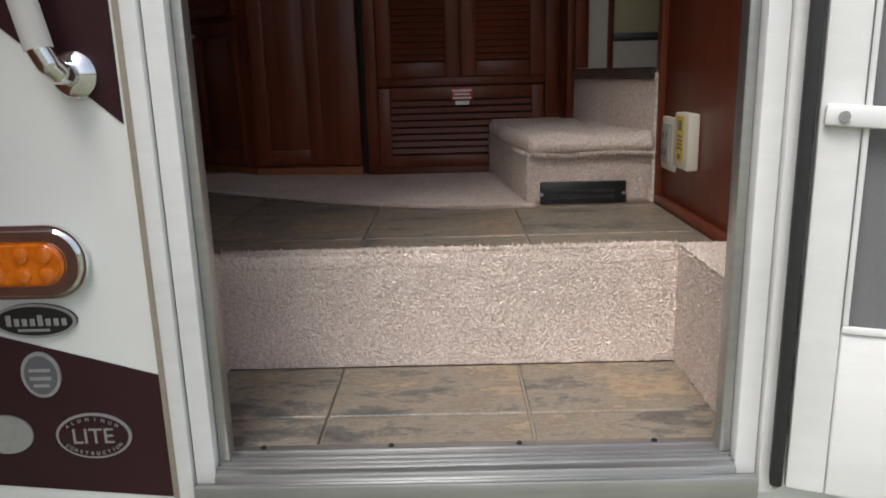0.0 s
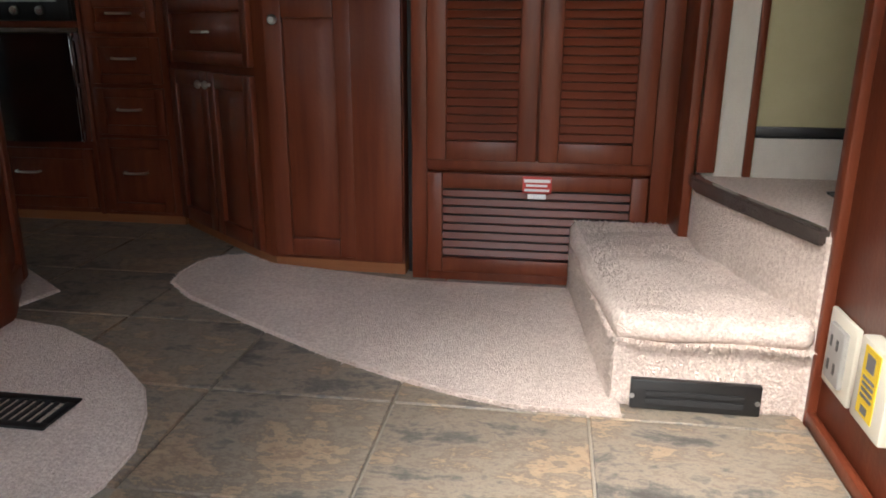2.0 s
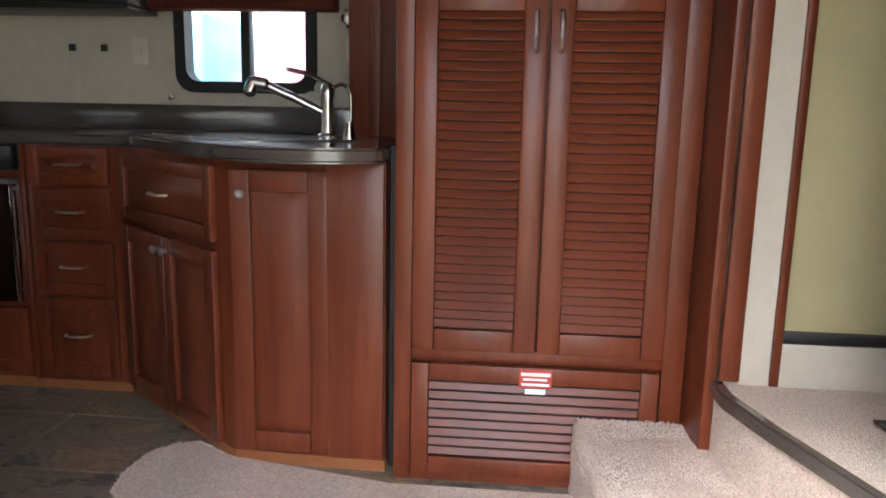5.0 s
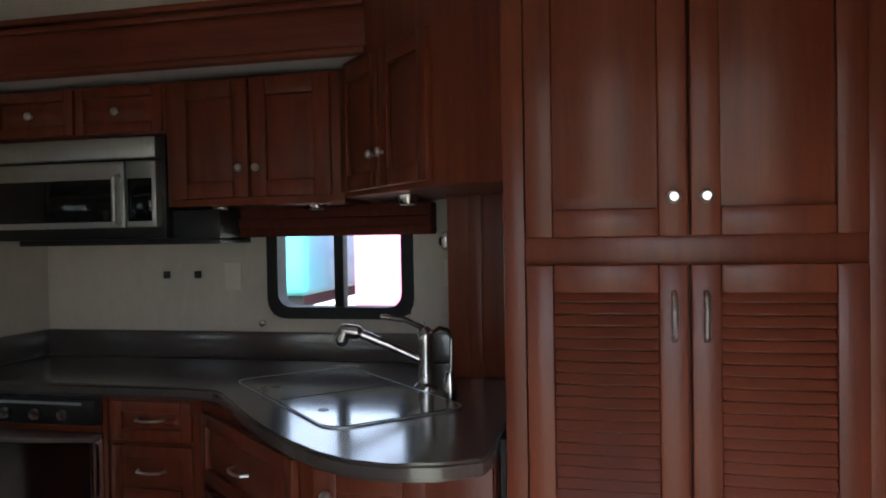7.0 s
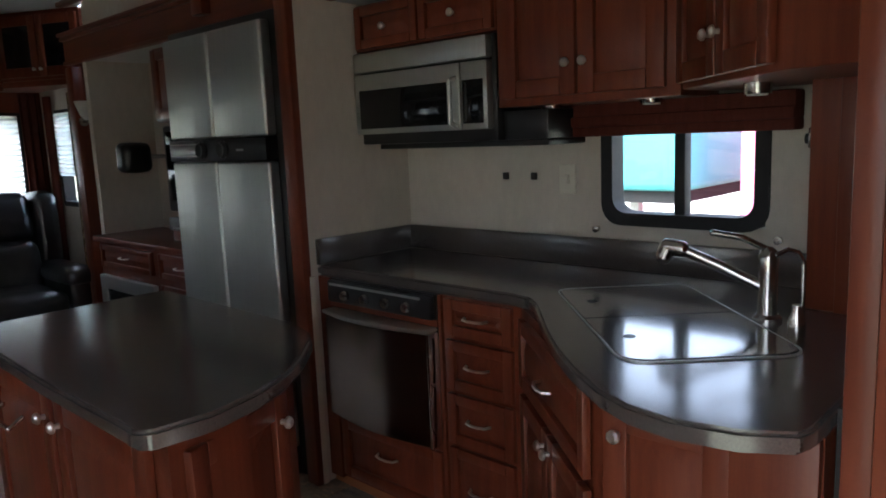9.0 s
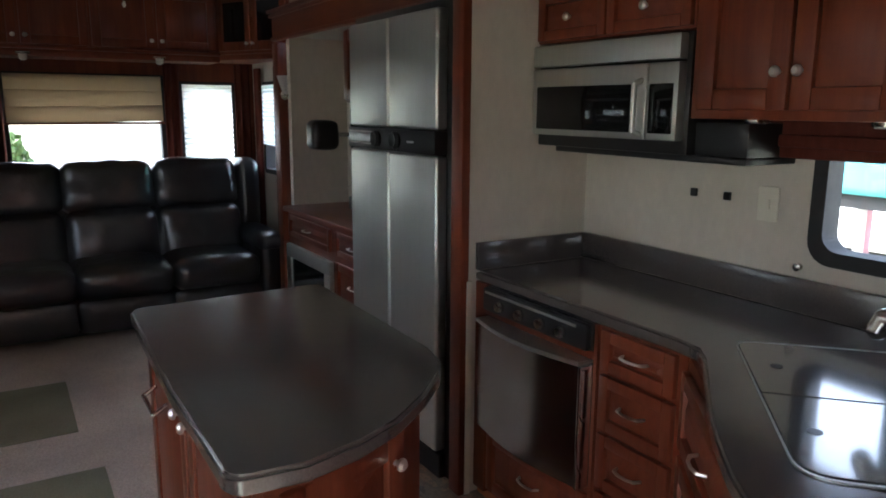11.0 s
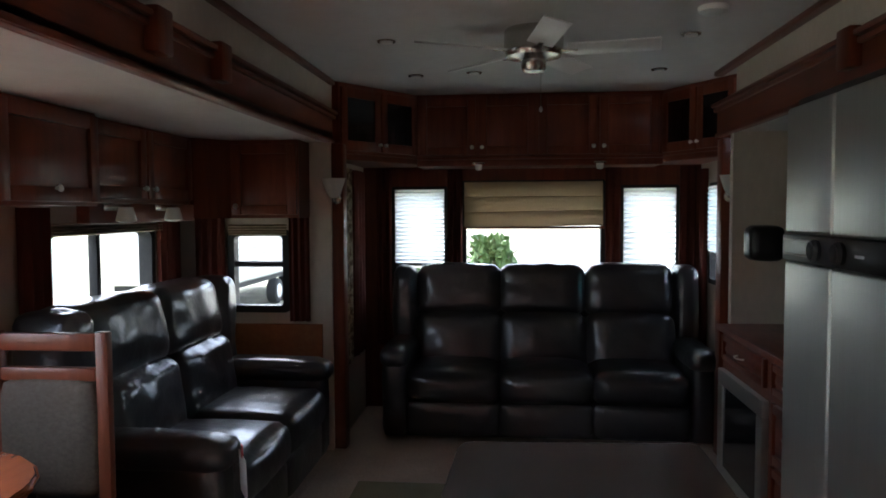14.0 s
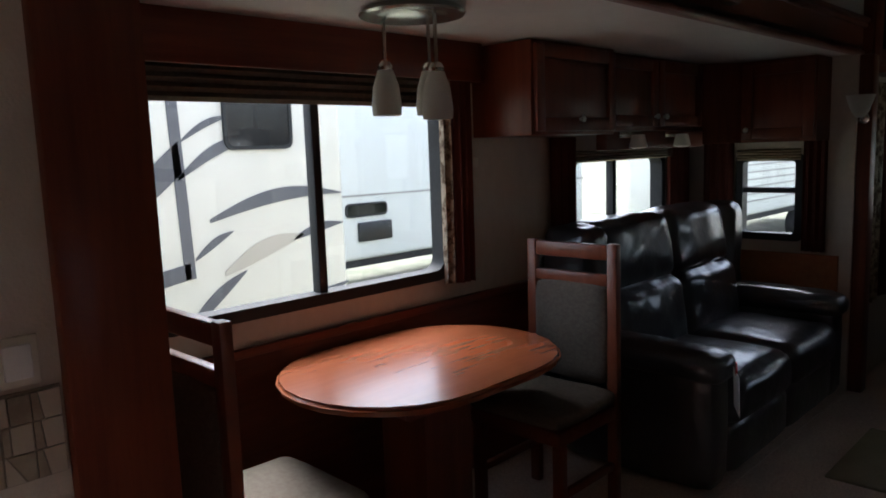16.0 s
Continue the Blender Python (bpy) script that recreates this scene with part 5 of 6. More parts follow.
raised_door(en, 0.5, 0.13, pose(-3.68, 3.24, 0.68), "drawer", stile=0.03, handle=((0.2, 0.07), (0.3, 0.07)))
for z in (0.1, 0.38):
    raised_door(en, 0.5, 0.26, pose(-3.68, 3.24, z), "drawer", stile=0.04, handle=((0.2, 0.16), (0.3, 0.16)))
fp = thing("fireplace", "electric fireplace with a pale steel frame", "fireplace", (-4.1, 3.2, 0.1))
part("frame", boxes((-4.43, -3.73, 3.205, 3.238, 0.55, 0.63), (-4.43, -3.73, 3.205, 3.238, 0.06, 0.12), (-4.43, -4.35, 3.205, 3.238, 0.12, 0.55), (-3.81, -3.73, 3.205, 3.238, 0.12, 0.55), bevel=0.006), STEEL, fp)
part("glass", boxes((-4.35, -3.81, 3.215, 3.235, 0.12, 0.55)), DARKGLASS, fp)
tc = thing("tv_cabinet", "cherry upper cabinet above the television", "cabinet", (-3.4, 3.45, 1.5))
part("body", boxes((-3.78, -3.125, 3.35, 3.65, 1.5, 1.885), bevel=0.004), WOOD, tc)
raised_door(tc, 0.62, 0.36, pose(-3.765, 3.35, 1.515), "door", knobs=((0.31, 0.05),))
tv = thing("television", "old dark television on the entertainment cabinet", "television", (-3.4, 3.45, 0.9))
part("case", boxes((-3.77, -3.14, 3.36, 3.6, 1.02, 1.48), bevel=0.015), BLACK, tv)
part("screen", boxes((-3.73, -3.18, 3.352, 3.362, 1.08, 1.45), bevel=0.004), DARKGLASS, tv)
part("stand", boxes((-3.7, -3.2, 3.4, 3.6, 0.99, 1.02)), BLACK, tv)
me_ = thing("media_player", "black disc player under the television", "player", (-3.4, 3.45, 0.862))
part("case", boxes((-3.75, -3.16, 3.34, 3.6, 0.92, 0.99), bevel=0.004), BLACK, me_)
part("front_strip", boxes((-3.7, -3.22, 3.336, 3.341, 0.93, 0.94)), SILVER, me_)
part("foot", boxes((-3.75, -3.16, 3.36, 3.6, 0.8625, 0.92)), WOOD_H, me_)
sk = thing("speaker", "small dark loudspeaker on a swivel arm", "speaker", (-4.0, 3.3, 1.3))
part("box", cushion(-4.02, -3.9, 3.20, 3.36, 1.24, 1.40, 0.03, 0.005, 3), BLACK, sk)
part("arm", tube([(-3.96, 3.36, 1.32), (-3.93, 3.5, 1.32), (-3.93, 3.655, 1.32)], 0.012), GREYPL, sk)

# ---------------------------------------------------------------- island
il = thing("kitchen_island", "cherry kitchen island with a bowed dark laminate top", "island", (-1.7, 2.25, 0))
IT = arc(-2.19, 2.02, 0.045, 180, 270, 5) + [(-1.9, 1.965), (-1.55, 1.955)] + arc(-1.14, 2.0, 0.045, 250, 340, 5) + [(-1.09, 2.09), (-1.12, 2.2), (-1.17, 2.3), (-1.25, 2.4), (-1.34, 2.49), (-1.41, 2.535), (-1.5, 2.56)] + arc(-2.23, 2.545, 0.03, 90, 180, 4)
part("top", slab(IT, 0.862, 0.9, 0.008), COUNTER, il, "dark grey-brown laminate top")
part("body", slab([(-2.2, 2.03), (-1.16, 2.03), (-1.17, 2.16), (-1.30, 2.36), (-1.45, 2.5), (-2.2, 2.5)], 0.0, 0.861), WOOD, il)
IA, IB = (-1.16, 2.045), (-1.30, 2.36)
IM = pose(-1.155, 2.05, 0, 0, 0, math.degrees(math.atan2(IB[1] - IA[1], IB[0] - IA[0])))
raised_door(il, 0.33, 0.74, IM @ pose(0.005, 0, 0.08), "door", knobs=((0.30, 0.68),), stile=0.05)
raised_door(il, 0.46, 0.74, pose(-2.17, 2.03, 0.08), "door", knobs=((0.43, 0.68),))
raised_door(il, 0.46, 0.74, pose(-1.68, 2.03, 0.08), "door", knobs=((0.03, 0.68),))
ob = thing("towel_ring", "small chrome towel bar on the island side", "towel bar", (-2.0, 2.0, 0.7))
part("bar", tube([(-2.05, 2.008, 0.72), (-2.05, 1.975, 0.70), (-1.9, 1.975, 0.70), (-1.9, 2.008, 0.72)], 0.006), CHROME, ob)

# ---------------------------------------------------------------- living room
def recliner(name, seats, width, depth, m, label, category, arm=0.17, backh=1.05, armh=0.60):
    s = thing(name, label, category)
    w, a = width / 2, arm
    sw = (width - 2 * a) / seats
    part("base", boxes((-w + 0.04, w - 0.04, -depth + 0.1, -0.02, 0.03, 0.26), bevel=0.01), LEATHER, s)
    for sgn in (-1, 1):
        x0, x1 = sorted((sgn * w, sgn * (w - a)))
        part("arm", join(cushion(x0, x1, -depth + 0.03, -0.12, 0.03, armh - 0.05, 0.05, 0.008, 4), cushion(x0 - 0.01, x1 + 0.01, -depth + 0.005, -0.16, armh - 0.13, armh, 0.055, 0.012, 4)), LEATHER, s)
        xw0, xw1 = sorted((sgn * (w - 0.005), sgn * (w - a + 0.01)))
        part("wing", cushion(xw0, xw1, -0.30, -0.04, armh - 0.08, backh + 0.01, 0.045, 0.012, 6, None, 0.012), LEATHER, s)
    for i in range(seats):
        x0, x1 = -w + a + i * sw + 0.003, -w + a + (i + 1) * sw - 0.003
        part("footrest", cushion(x0, x1, -depth + 0.02, -depth + 0.14, 0.06, 0.27, 0.03, 0.012, 4), LEATHER, s)
        part("seat", cushion(x0, x1, -depth, -0.2, 0.26, 0.46, 0.06, 0.025, 6), LEATHER, s)
        tilt = Matrix.Translation((0, -0.22, 0.4)) @ Matrix.Rotation(radians(-9), 4, "X") @ Matrix.Translation((0, 0.22, -0.4))
        part("back", cushion(x0, x1, -0.385, -0.08, 0.36, 0.745, 0.06, 0.03, 8, tilt, 0.012), LEATHER, s)
        part("head_pillow", cushion(x0, x1, -0.36, -0.06, 0.735, backh + 0.02, 0.06, 0.022, 8, tilt, 0.012), LEATHER, s)
        part("seam", tube([tilt @ Vector(((x0 + x1) / 2, -0.375, 0.5)), tilt @ Vector(((x0 + x1) / 2, -0.372, 0.7))], 0.0025, 6), LEATHER, s)
    part("back_shell", boxes((-w + 0.03, w - 0.03, -0.075, -0.012, 0.05, backh - 0.12), bevel=0.02), LEATHER, s)
    s.matrix_basis = m
    return s


recliner("sofa", 3, 2.04, 0.80, pose(-5.62, 2.31, 0.03, 0, 0, 90), "black leather three-seat reclining sofa below the rear windows", "sofa", arm=0.165)
solid("cup_holder", lathe([(0.032, 0.0), (0.04, 0.004), (0.04, 0.012), (0.03, 0.012)], (-5.22, 3.22, 0.606)), CHROME, "chrome cup holder ring in the sofa arm", "cup holder")
recliner("loveseat", 2, 1.62, 0.88, pose(-3.76, 0.19, 0.034, 0, 0, 180), "black leather reclining loveseat against the slide-out wall", "loveseat", arm=0.18)
tg = thing("paper_tag", "white paper care tag hanging from the loveseat arm", "tag", (-2.98, 1.08, 0.55))
part("card", boxes((-0.05, 0.05, -0.001, 0.001, -0.19, -0.02), m=pose(-2.99, 1.115, 0.6, 4, 10, 35)), PAPERWHITE, tg)
part("string", boxes((-0.008, 0.008, -0.003, 0.003, -0.03, 0.02), m=pose(-2.99, 1.115, 0.6, 4, 10, 35)), REDLABEL, tg, "orange tag loop")

# rear overhead cabinets
rc = thing("overhead_cabinet", "long dark cherry overhead cabinet across the rear wall", "cabinet", (-5.5, 2.25, 1.83))
part("body", boxes((-5.695, -5.37, 1.46, 3.09, 1.83, CEIL_Z - 0.002), bevel=0.003), WOOD, rc)
part("valance", boxes((-5.695, -5.36, 1.46, 3.09, 1.775, 1.828), bevel=0.004), WOOD_H, rc)
part("light_rail", boxes((-5.36, -5.335, 1.46, 3.09, 1.818, 1.84), bevel=0.006), WOOD_H, rc)
for i in range(4):
    raised_door(rc, 0.385, 0.38, pose(-5.37, 1.475 + i * 0.402, 1.85, 0, 0, 90), "door", knobs=((0.36 if i % 2 == 0 else 0.025, 0.05),))
for y0, y1, x1, flip in ((1.46, 1.06, -4.78, 0), (3.09, 3.40, -4.80, 1)):
    cc = thing("corner_cabinet", "angled cherry corner overhead cabinet with glass doors", "cabinet", (-5.2, (y0 + y1) / 2, 1.83))
    yo = 1.022 if not flip else 3.418
    part("body", slab([(-5.369, y0), (x1, y1), (x1, yo), (-5.695, yo), (-5.695, y0)], 1.83, CEIL_Z - 0.002, 0.002), WOOD, cc)
    part("light_rail", slab([(-5.35, y0), (x1 + 0.02, y1), (x1, yo), (-5.69, yo), (-5.69, y0)], 1.79, 1.828, 0.004), WOOD_H, cc)
    a, b = Vector((x1, y1)), Vector((-5.369, y0))
    if flip:
        a, b = b, a
    L = (b - a).length
    cm = pose(a.x, a.y, 0, 0, 0, math.degrees(math.atan2(b.y - a.y, b.x - a.x)))
    if (cm.to_3x3() @ Vector((0, -1, 0))).dot(Vector((-3, 2.2, 0)) - Vector((a.x, a.y, 0))) < 0:
        a, b = b, a
        cm = pose(a.x, a.y, 0, 0, 0, math.degrees(math.atan2(b.y - a.y, b.x - a.x)))
    for k in (0, 1):
        ww = L / 2 - 0.02
        d = part("door", boxes((0, 0.05, -0.02, 0, 0, 0.38), (ww - 0.05, ww, -0.02, 0, 0, 0.38), (0.05, ww - 0.05, -0.02, 0, 0, 0.06), (0.05, ww - 0.05, -0.02, 0, 0.32, 0.38), bevel=0.004, m=cm @ pose(0.012 + k * (ww + 0.012), 0, 1.85)), WOOD, cc)
        part("glass", boxes((0.05, ww - 0.05, -0.012, -0.008, 0.06, 0.32), m=cm @ pose(0.012 + k * (ww + 0.012), 0, 1.85)), DARKGLASS, d, "dark leaded glass")
        knob(d, cm @ Vector((0.012 + k * (ww + 0.012) + (ww - 0.02 if k == 0 else 0.02), -0.02, 1.895)), cm.to_3x3() @ Vector((0, -1, 0)), 0.011)
for y in (1.88, 2.68):
    pb = thing("pelmet_bracket", "small nickel bracket under the overhead cabinet", "bracket", (-5.34, y, 1.78))
    part("plate", boxes((-5.345, -5.33, y - 0.04, y + 0.04, 1.785, 1.8), bevel=0.003), NICKEL, pb)
    part("cup", lathe([(0.01, 1.745), (0.022, 1.752), (0.026, 1.784)], (-5.335, y, 0), 14), FROST, pb)


def sconce(x, y, ny):
    s = thing("wall_sconce", "frosted tulip glass wall sconce, switched off", "lamp", (x, y, 1.55))
    part("back_plate", lathe([(0.03, 0), (0.03, 0.012), (0.012, 0.018)], (x, y, 1.55), 16, Matrix.Rotation(radians(90), 4, "Y")), NICKEL, s)
    part("arm", tube([(x + 0.015, y, 1.55), (x + 0.07, y, 1.54), (x + 0.075, y, 1.56)], 0.007), NICKEL, s)
    part("shade", lathe([(0.018, 1.555), (0.04, 1.58), (0.058, 1.63), (0.07, 1.67), (0.064, 1.67), (0.05, 1.628), (0.014, 1.562)], (x + 0.075, y, 0)), FROST, s, "frosted glass shade")


sconce(-4.72, 1.06, 1)
sconce(-4.76, 3.34, 1)

# overhead cabinets of the slide-out
oh = thing("overhead_cabinet", "dark cherry overhead cabinet beside the dinette", "cabinet", (-2.9, 0.25, 1.5))
part("body", boxes((-3.3, -2.68, WY + 0.002, 0.40, 1.505, 1.885), bevel=0.004), WOOD, oh)
raised_door(oh, 0.59, 0.35, FACE_Y @ pose(2.695, -0.32, 1.52), "door", knobs=((0.30, 0.05),))
oh = thing("overhead_cabinet", "recessed cherry overhead cabinet with reading lights", "cabinet", (-3.8, 0.2, 1.5))
part("body", boxes((-4.3, -3.302, WY + 0.002, 0.34, 1.52, 1.885), bevel=0.004), WOOD, oh)
raised_door(oh, 0.48, 0.33, FACE_Y @ pose(3.315, -0.26, 1.54), "door", knobs=((0.44, 0.05),))
raised_door(oh, 0.48, 0.33, FACE_Y @ pose(3.81, -0.26, 1.54), "door", knobs=((0.04, 0.05),))
part("valance", boxes((-4.3, -3.302, 0.30, 0.36, 1.43, 1.518), bevel=0.004), WOOD_H, oh)
for x in (-3.5, -3.95):
    rl = thing("reading_light", "nickel bracket reading light under the overhead cabinet", "lamp", (x, 0.37, 1.5))
    part("plate", boxes((x - 0.11, x + 0.11, 0.362, 0.375, 1.485, 1.515), bevel=0.004), NICKEL, rl)
    part("shade", lathe([(0.02, 1.43), (0.045, 1.44), (0.03, 1.5)], (x, 0.41, 0), 16), FROST, rl)
oh = thing("overhead_cabinet", "dark cherry overhead cabinet on the slide end wall", "cabinet", (-4.55, 0.5, 1.43))
part("body", slab([(-4.302, WY + 0.004), (-4.302, 0.36), (-4.48, 0.50), (-4.48, 0.90), (-4.697, 0.90), (-4.697, WY + 0.004)], 1.44, 1.885, 0.003), WOOD, oh)
raised_door(oh, 0.38, 0.40, pose(-4.48, 0.51, 1.46, 0, 0, 90), "door", knobs=((0.03, 0.05),))

# dinette
dt = thing("dining_table", "racetrack-shaped cherry dining table on a pedestal", "table", (-1.95, 0.5, 0))
TO = arc(-1.80, 0.49, 0.36, -90, 90, 12, 0.375) + arc(-2.10, 0.49, 0.36, 90, 270, 12, 0.375)
part("tabletop", slab(TO, 0.735, 0.765, 0.011), TABLE, dt, "glossy orange-cherry top")
part("apron", boxes((-2.2, -1.7, 0.3, 0.32, 0.66, 0.734), (-2.2, -1.7, 0.66, 0.68, 0.66, 0.734), (-2.2, -2.18, 0.32, 0.66, 0.66, 0.734), (-1.72, -1.7, 0.32, 0.66, 0.66, 0.734), bevel=0.003), WOOD_H, dt)
part("pedestal", boxes((-2.06, -1.84, 0.38, 0.60, 0.06, 0.66), bevel=0.012), WOOD, dt)
part("foot", boxes((-2.22, -1.68, 0.28, 0.70, 0.01, 0.06), bevel=0.015), WOOD_H, dt)


def dining_chair(name="dining_chair"):
    c = thing(name, "cherry dining chair with slotted crest rail and taupe upholstery", "chair", group="chairs at the dinette")
    for x in (-0.19, 0.19):
        part("front_leg", boxes((x - 0.02, x + 0.02, -0.40, -0.36, 0, 0.42), bevel=0.005), WOOD, c)
        part("back_post", boxes((x - 0.022, x + 0.022, -0.035, 0.0, 0, 1.05), bevel=0.006), CHAIRWOOD, c)
    part("seat_frame", boxes((-0.21, 0.21, -0.41, -0.037, 0.37, 0.425), bevel=0.006), WOOD_H, c)
    part("seat", cushion(-0.215, 0.215, -0.425, -0.03, 0.425, 0.49, 0.03, 0.012, 5), FABRIC, c, "taupe upholstered seat")
    part("backrest", cushion(-0.168, 0.168, -0.05, 0.012, 0.50, 0.885, 0.025, 0.008, 5), FABRIC, c, "taupe upholstered back panel")
    part("crest_rail", boxes((-0.168, 0.168, -0.034, -0.002, 0.985, 1.045), bevel=0.008), CHAIRWOOD, c)
    part("middle_rail", boxes((-0.168, 0.168, -0.034, -0.002, 0.885, 0.93), bevel=0.006), CHAIRWOOD, c)
    for z in (0.16,):
        for x in (-0.19, 0.19):
            part("stretcher", boxes((x - 0.012, x + 0.012, -0.36, -0.035, z, z + 0.03), bevel=0.004), WOOD, c)
    return c


chair = dining_chair()
chair.matrix_basis = pose(-2.72, 0.57, 0.034, 0, 0, 90)
copy_thing(chair, pose(-1.10, 0.50, 0.034, 0, 0, -90))

pd = thing("pendant_lamp", "nickel three-light pendant with frosted tulip glasses, off", "lamp", (-1.9, 0.55, 1.87))
part("canopy", lathe([(0.16, 1.865), (0.165, 1.872), (0.15, 1.889)], (-1.9, 0.55, 0), 32), NICKEL, pd)
part("canopy_rim", lathe([(0.10, 1.858), (0.12, 1.866)], (-1.9, 0.55, 0), 32), NICKEL, pd)
for dx, dy, zb in ((0.063, -0.064, 1.57), (-0.085, -0.02, 1.57), (0.02, 0.115, 1.55)):
    x, y = -1.9 + dx, 0.55 + dy
    r = part("rod", cyl((x, y, 1.865), (x, y, zb + 0.15), 0.006, seg=10), NICKEL, pd)
    part("socket", lathe([(0.022, zb + 0.135), (0.024, zb + 0.15), (0.014, zb + 0.165)], (x, y, 0), 16), NICKEL, pd)
    part("shade", lathe([(0.044, zb), (0.047, zb + 0.03), (0.04, zb + 0.09), (0.024, zb + 0.138), (0.02, zb + 0.138), (0.036, zb + 0.088), (0.043, zb + 0.03), (0.04, zb)], (x, y, 0)), FROST, pd, "frosted glass shade")

# ceiling fan and ceiling lights
cf = thing("ceiling_fan", "nickel hugger ceiling fan with pale blades at rest", "fan", (-3.65, 2.2, 2.2))
part("housing", lathe([(0.12, CEIL_Z - 0.001), (0.128, 2.25), (0.128, 2.165), (0.122, 2.158), (0.118, 2.14), (0.07, 2.132), (0.055, 2.125), (0.052, 2.09), (0.045, 2.078), (0.02, 2.072)], (-3.65, 2.2, 0), 28), NICKEL, cf)
for k in range(5):
    am = pose(-3.65, 2.2, 2.165, 0, 0, 8 + 72 * k)
    bl = part("blade", boxes((0.15, 0.53, -0.055, 0.055, -0.004, 0.004), bevel=0.003, m=am @ pose(0, 0, 0, -14)), WHITE, cf, "pale white blade")
    part("blade_iron", boxes((0.07, 0.19, -0.012, 0.012, -0.008, -0.002), bevel=0.002, m=am), NICKEL, bl)
part("pull_chain", tube([(-3.62, 2.23, 2.11), (-3.62, 2.23, 1.92)], 0.0015, 6), NICKEL, cf)
part("chain_fob", lathe([(0.004, 1.90), (0.009, 1.91), (0.004, 1.925)], (-3.62, 2.23, 0), 10), FROST, cf)
for x, y in ((-3.79, 1.53), (-4.66, 1.55), (-4.61, 1.89), (-3.81, 2.9), (-2.97, 2.88), (-4.63, 2.92), (-2.7, 1.5)):
    dl = thing("ceiling_light", "small nickel recessed ceiling light, off", "light", (x, y, CEIL_Z))
    part("rim", lathe([(0.042, CEIL_Z - 0.006), (0.045, CEIL_Z - 0.001)], (x, y, 0)), NICKEL, dl)
    part("lens", lathe([(0.028, CEIL_Z - 0.011), (0.03, CEIL_Z - 0.0065)], (x, y, 0)), FROST, dl)
sd = thing("smoke_alarm", "white round smoke alarm on the ceiling", "alarm", (-3.37, 2.88, CEIL_Z))
part("case", lathe([(0.04, CEIL_Z - 0.03), (0.055, CEIL_Z - 0.02), (0.058, CEIL_Z - 0.001)], (-3.37, 2.88, 0)), WHITE, sd)

# wall by the entrance: switches and mosaic
ws = thing("light_switch", "ivory double switch plate beside the pilaster", "switch", (-0.57, 1.02, 1.17))
part("plate", boxes((-0.638, -0.518, 1.021, 1.03, 1.128, 1.205), bevel=0.003), IVORY, ws)
for x in (-0.627, -0.572):
    part("rocker", boxes((x, x + 0.04, 1.03, 1.036, 1.14, 1.193), bevel=0.003), WHITE, ws)
mo = thing("mosaic_border", "brown and cream mosaic tile picture on the wall", "tile border", (-0.55, 1.02, 1.06), kind="structure")
part("backing", boxes((-0.664, -0.486, 1.0205, 1.025, 0.978, 1.12), bevel=0.002), GROUT, mo)
cuts = random.Random(5)
for i in range(4):
    for j in range(3):
        x, z = -0.661 + i * 0.044, 0.981 + j * 0.0455
        k = 0.012 + 0.018 * cuts.random()
        dark = cuts.random() < 0.5
        part("tile", upright([(x, z), (x + k, z), (x + 0.041 - k * 0.4, z + 0.043), (x, z + 0.043)], 1.025, 1.029), TILEDECO if dark else TAN, mo)
        part("tile", upright([(x + k + 0.003, z), (x + 0.041, z), (x + 0.041, z + 0.043), (x + 0.0435 - k * 0.4, z + 0.043)], 1.025, 1.029), TAN if dark else TILEDECO, mo)
th = thing("thermostat", "small ivory thermostat on the slide-out wall", "thermostat", (-2.62, WY, 1.4))
part("case", boxes((-2.69, -2.63, WY + 0.001, WY + 0.02, 1.38, 1.42), bevel=0.004), IVORY, th)

# ---------------------------------------------------------------- outside
def trailer(name, label, x0, x1, y0, y1, z0, z1, face, stripes, wins, body=None, wheels=True):
    t = thing(name, label, "trailer", ((x0 + x1) / 2, (y0 + y1) / 2, -1.0))
    part("body", boxes((x0, x1, y0, y1, z0, z1), bevel=0.08, seg=3), body or SKIN, t)
    yf = y1 if face > 0 else y0
    for mat, pts in stripes:
        part("stripe", upright(pts, min(yf, yf + face * 0.012), max(yf, yf + face * 0.012)), mat, t)
    for a, b, c, d in wins:
        w = part("window", upright(rounded(a, b, c, d, 0.06), min(yf, yf + face * 0.02), max(yf, yf + face * 0.02)), DARKGLASS, t)
        part("window_frame", ring(rounded(a - 0.03, b + 0.03, c - 0.03, d + 0.03, 0.08), rounded(a, b, c, d, 0.06), min(yf, yf + face * 0.03), max(yf, yf + face * 0.03)), RUBBER, w)
    part("skirt", boxes((x0 + 0.1, x1 - 0.1, y0 + 0.1, y1 - 0.1, z0 - 0.12, z0)), RUBBER, t)
    for wx in (x0 + (x1 - x0) * 0.45, x0 + (x1 - x0) * 0.45 + 0.85) if wheels else ():
        wl = part("wheel", cyl((wx, yf - face * 0.25, -0.66), (wx, yf + face * 0.005, -0.66), 0.34, seg=28, bevel=0.03), RUBBER, t)
        part("rim", cyl((wx, yf, -0.66), (wx, yf + face * 0.02, -0.66), 0.19, seg=20), WHITE, wl)
    for lx in (x0 + 0.7, x1 - 0.7):
        part("jack", boxes((lx - 0.05, lx + 0.05, y0 + 0.3, y0 + 0.4, -1.0, z0 - 0.1)), ALU, t)
    return t


def swoosh(x0, z0, x1, z1, bow, thick, n=14):
    top, bot = [], []
    for i in range(n + 1):
        t = i / n
        x = x0 + (x1 - x0) * t
        z = z0 + (z1 - z0) * t + bow * math.sin(math.pi * t)
        th = thick * math.sin(math.pi * min(1, t * 0.9 + 0.02))
        top.append((x, z + th / 2))
        bot.append((x, z - th / 2))
    return bot + top[::-1]


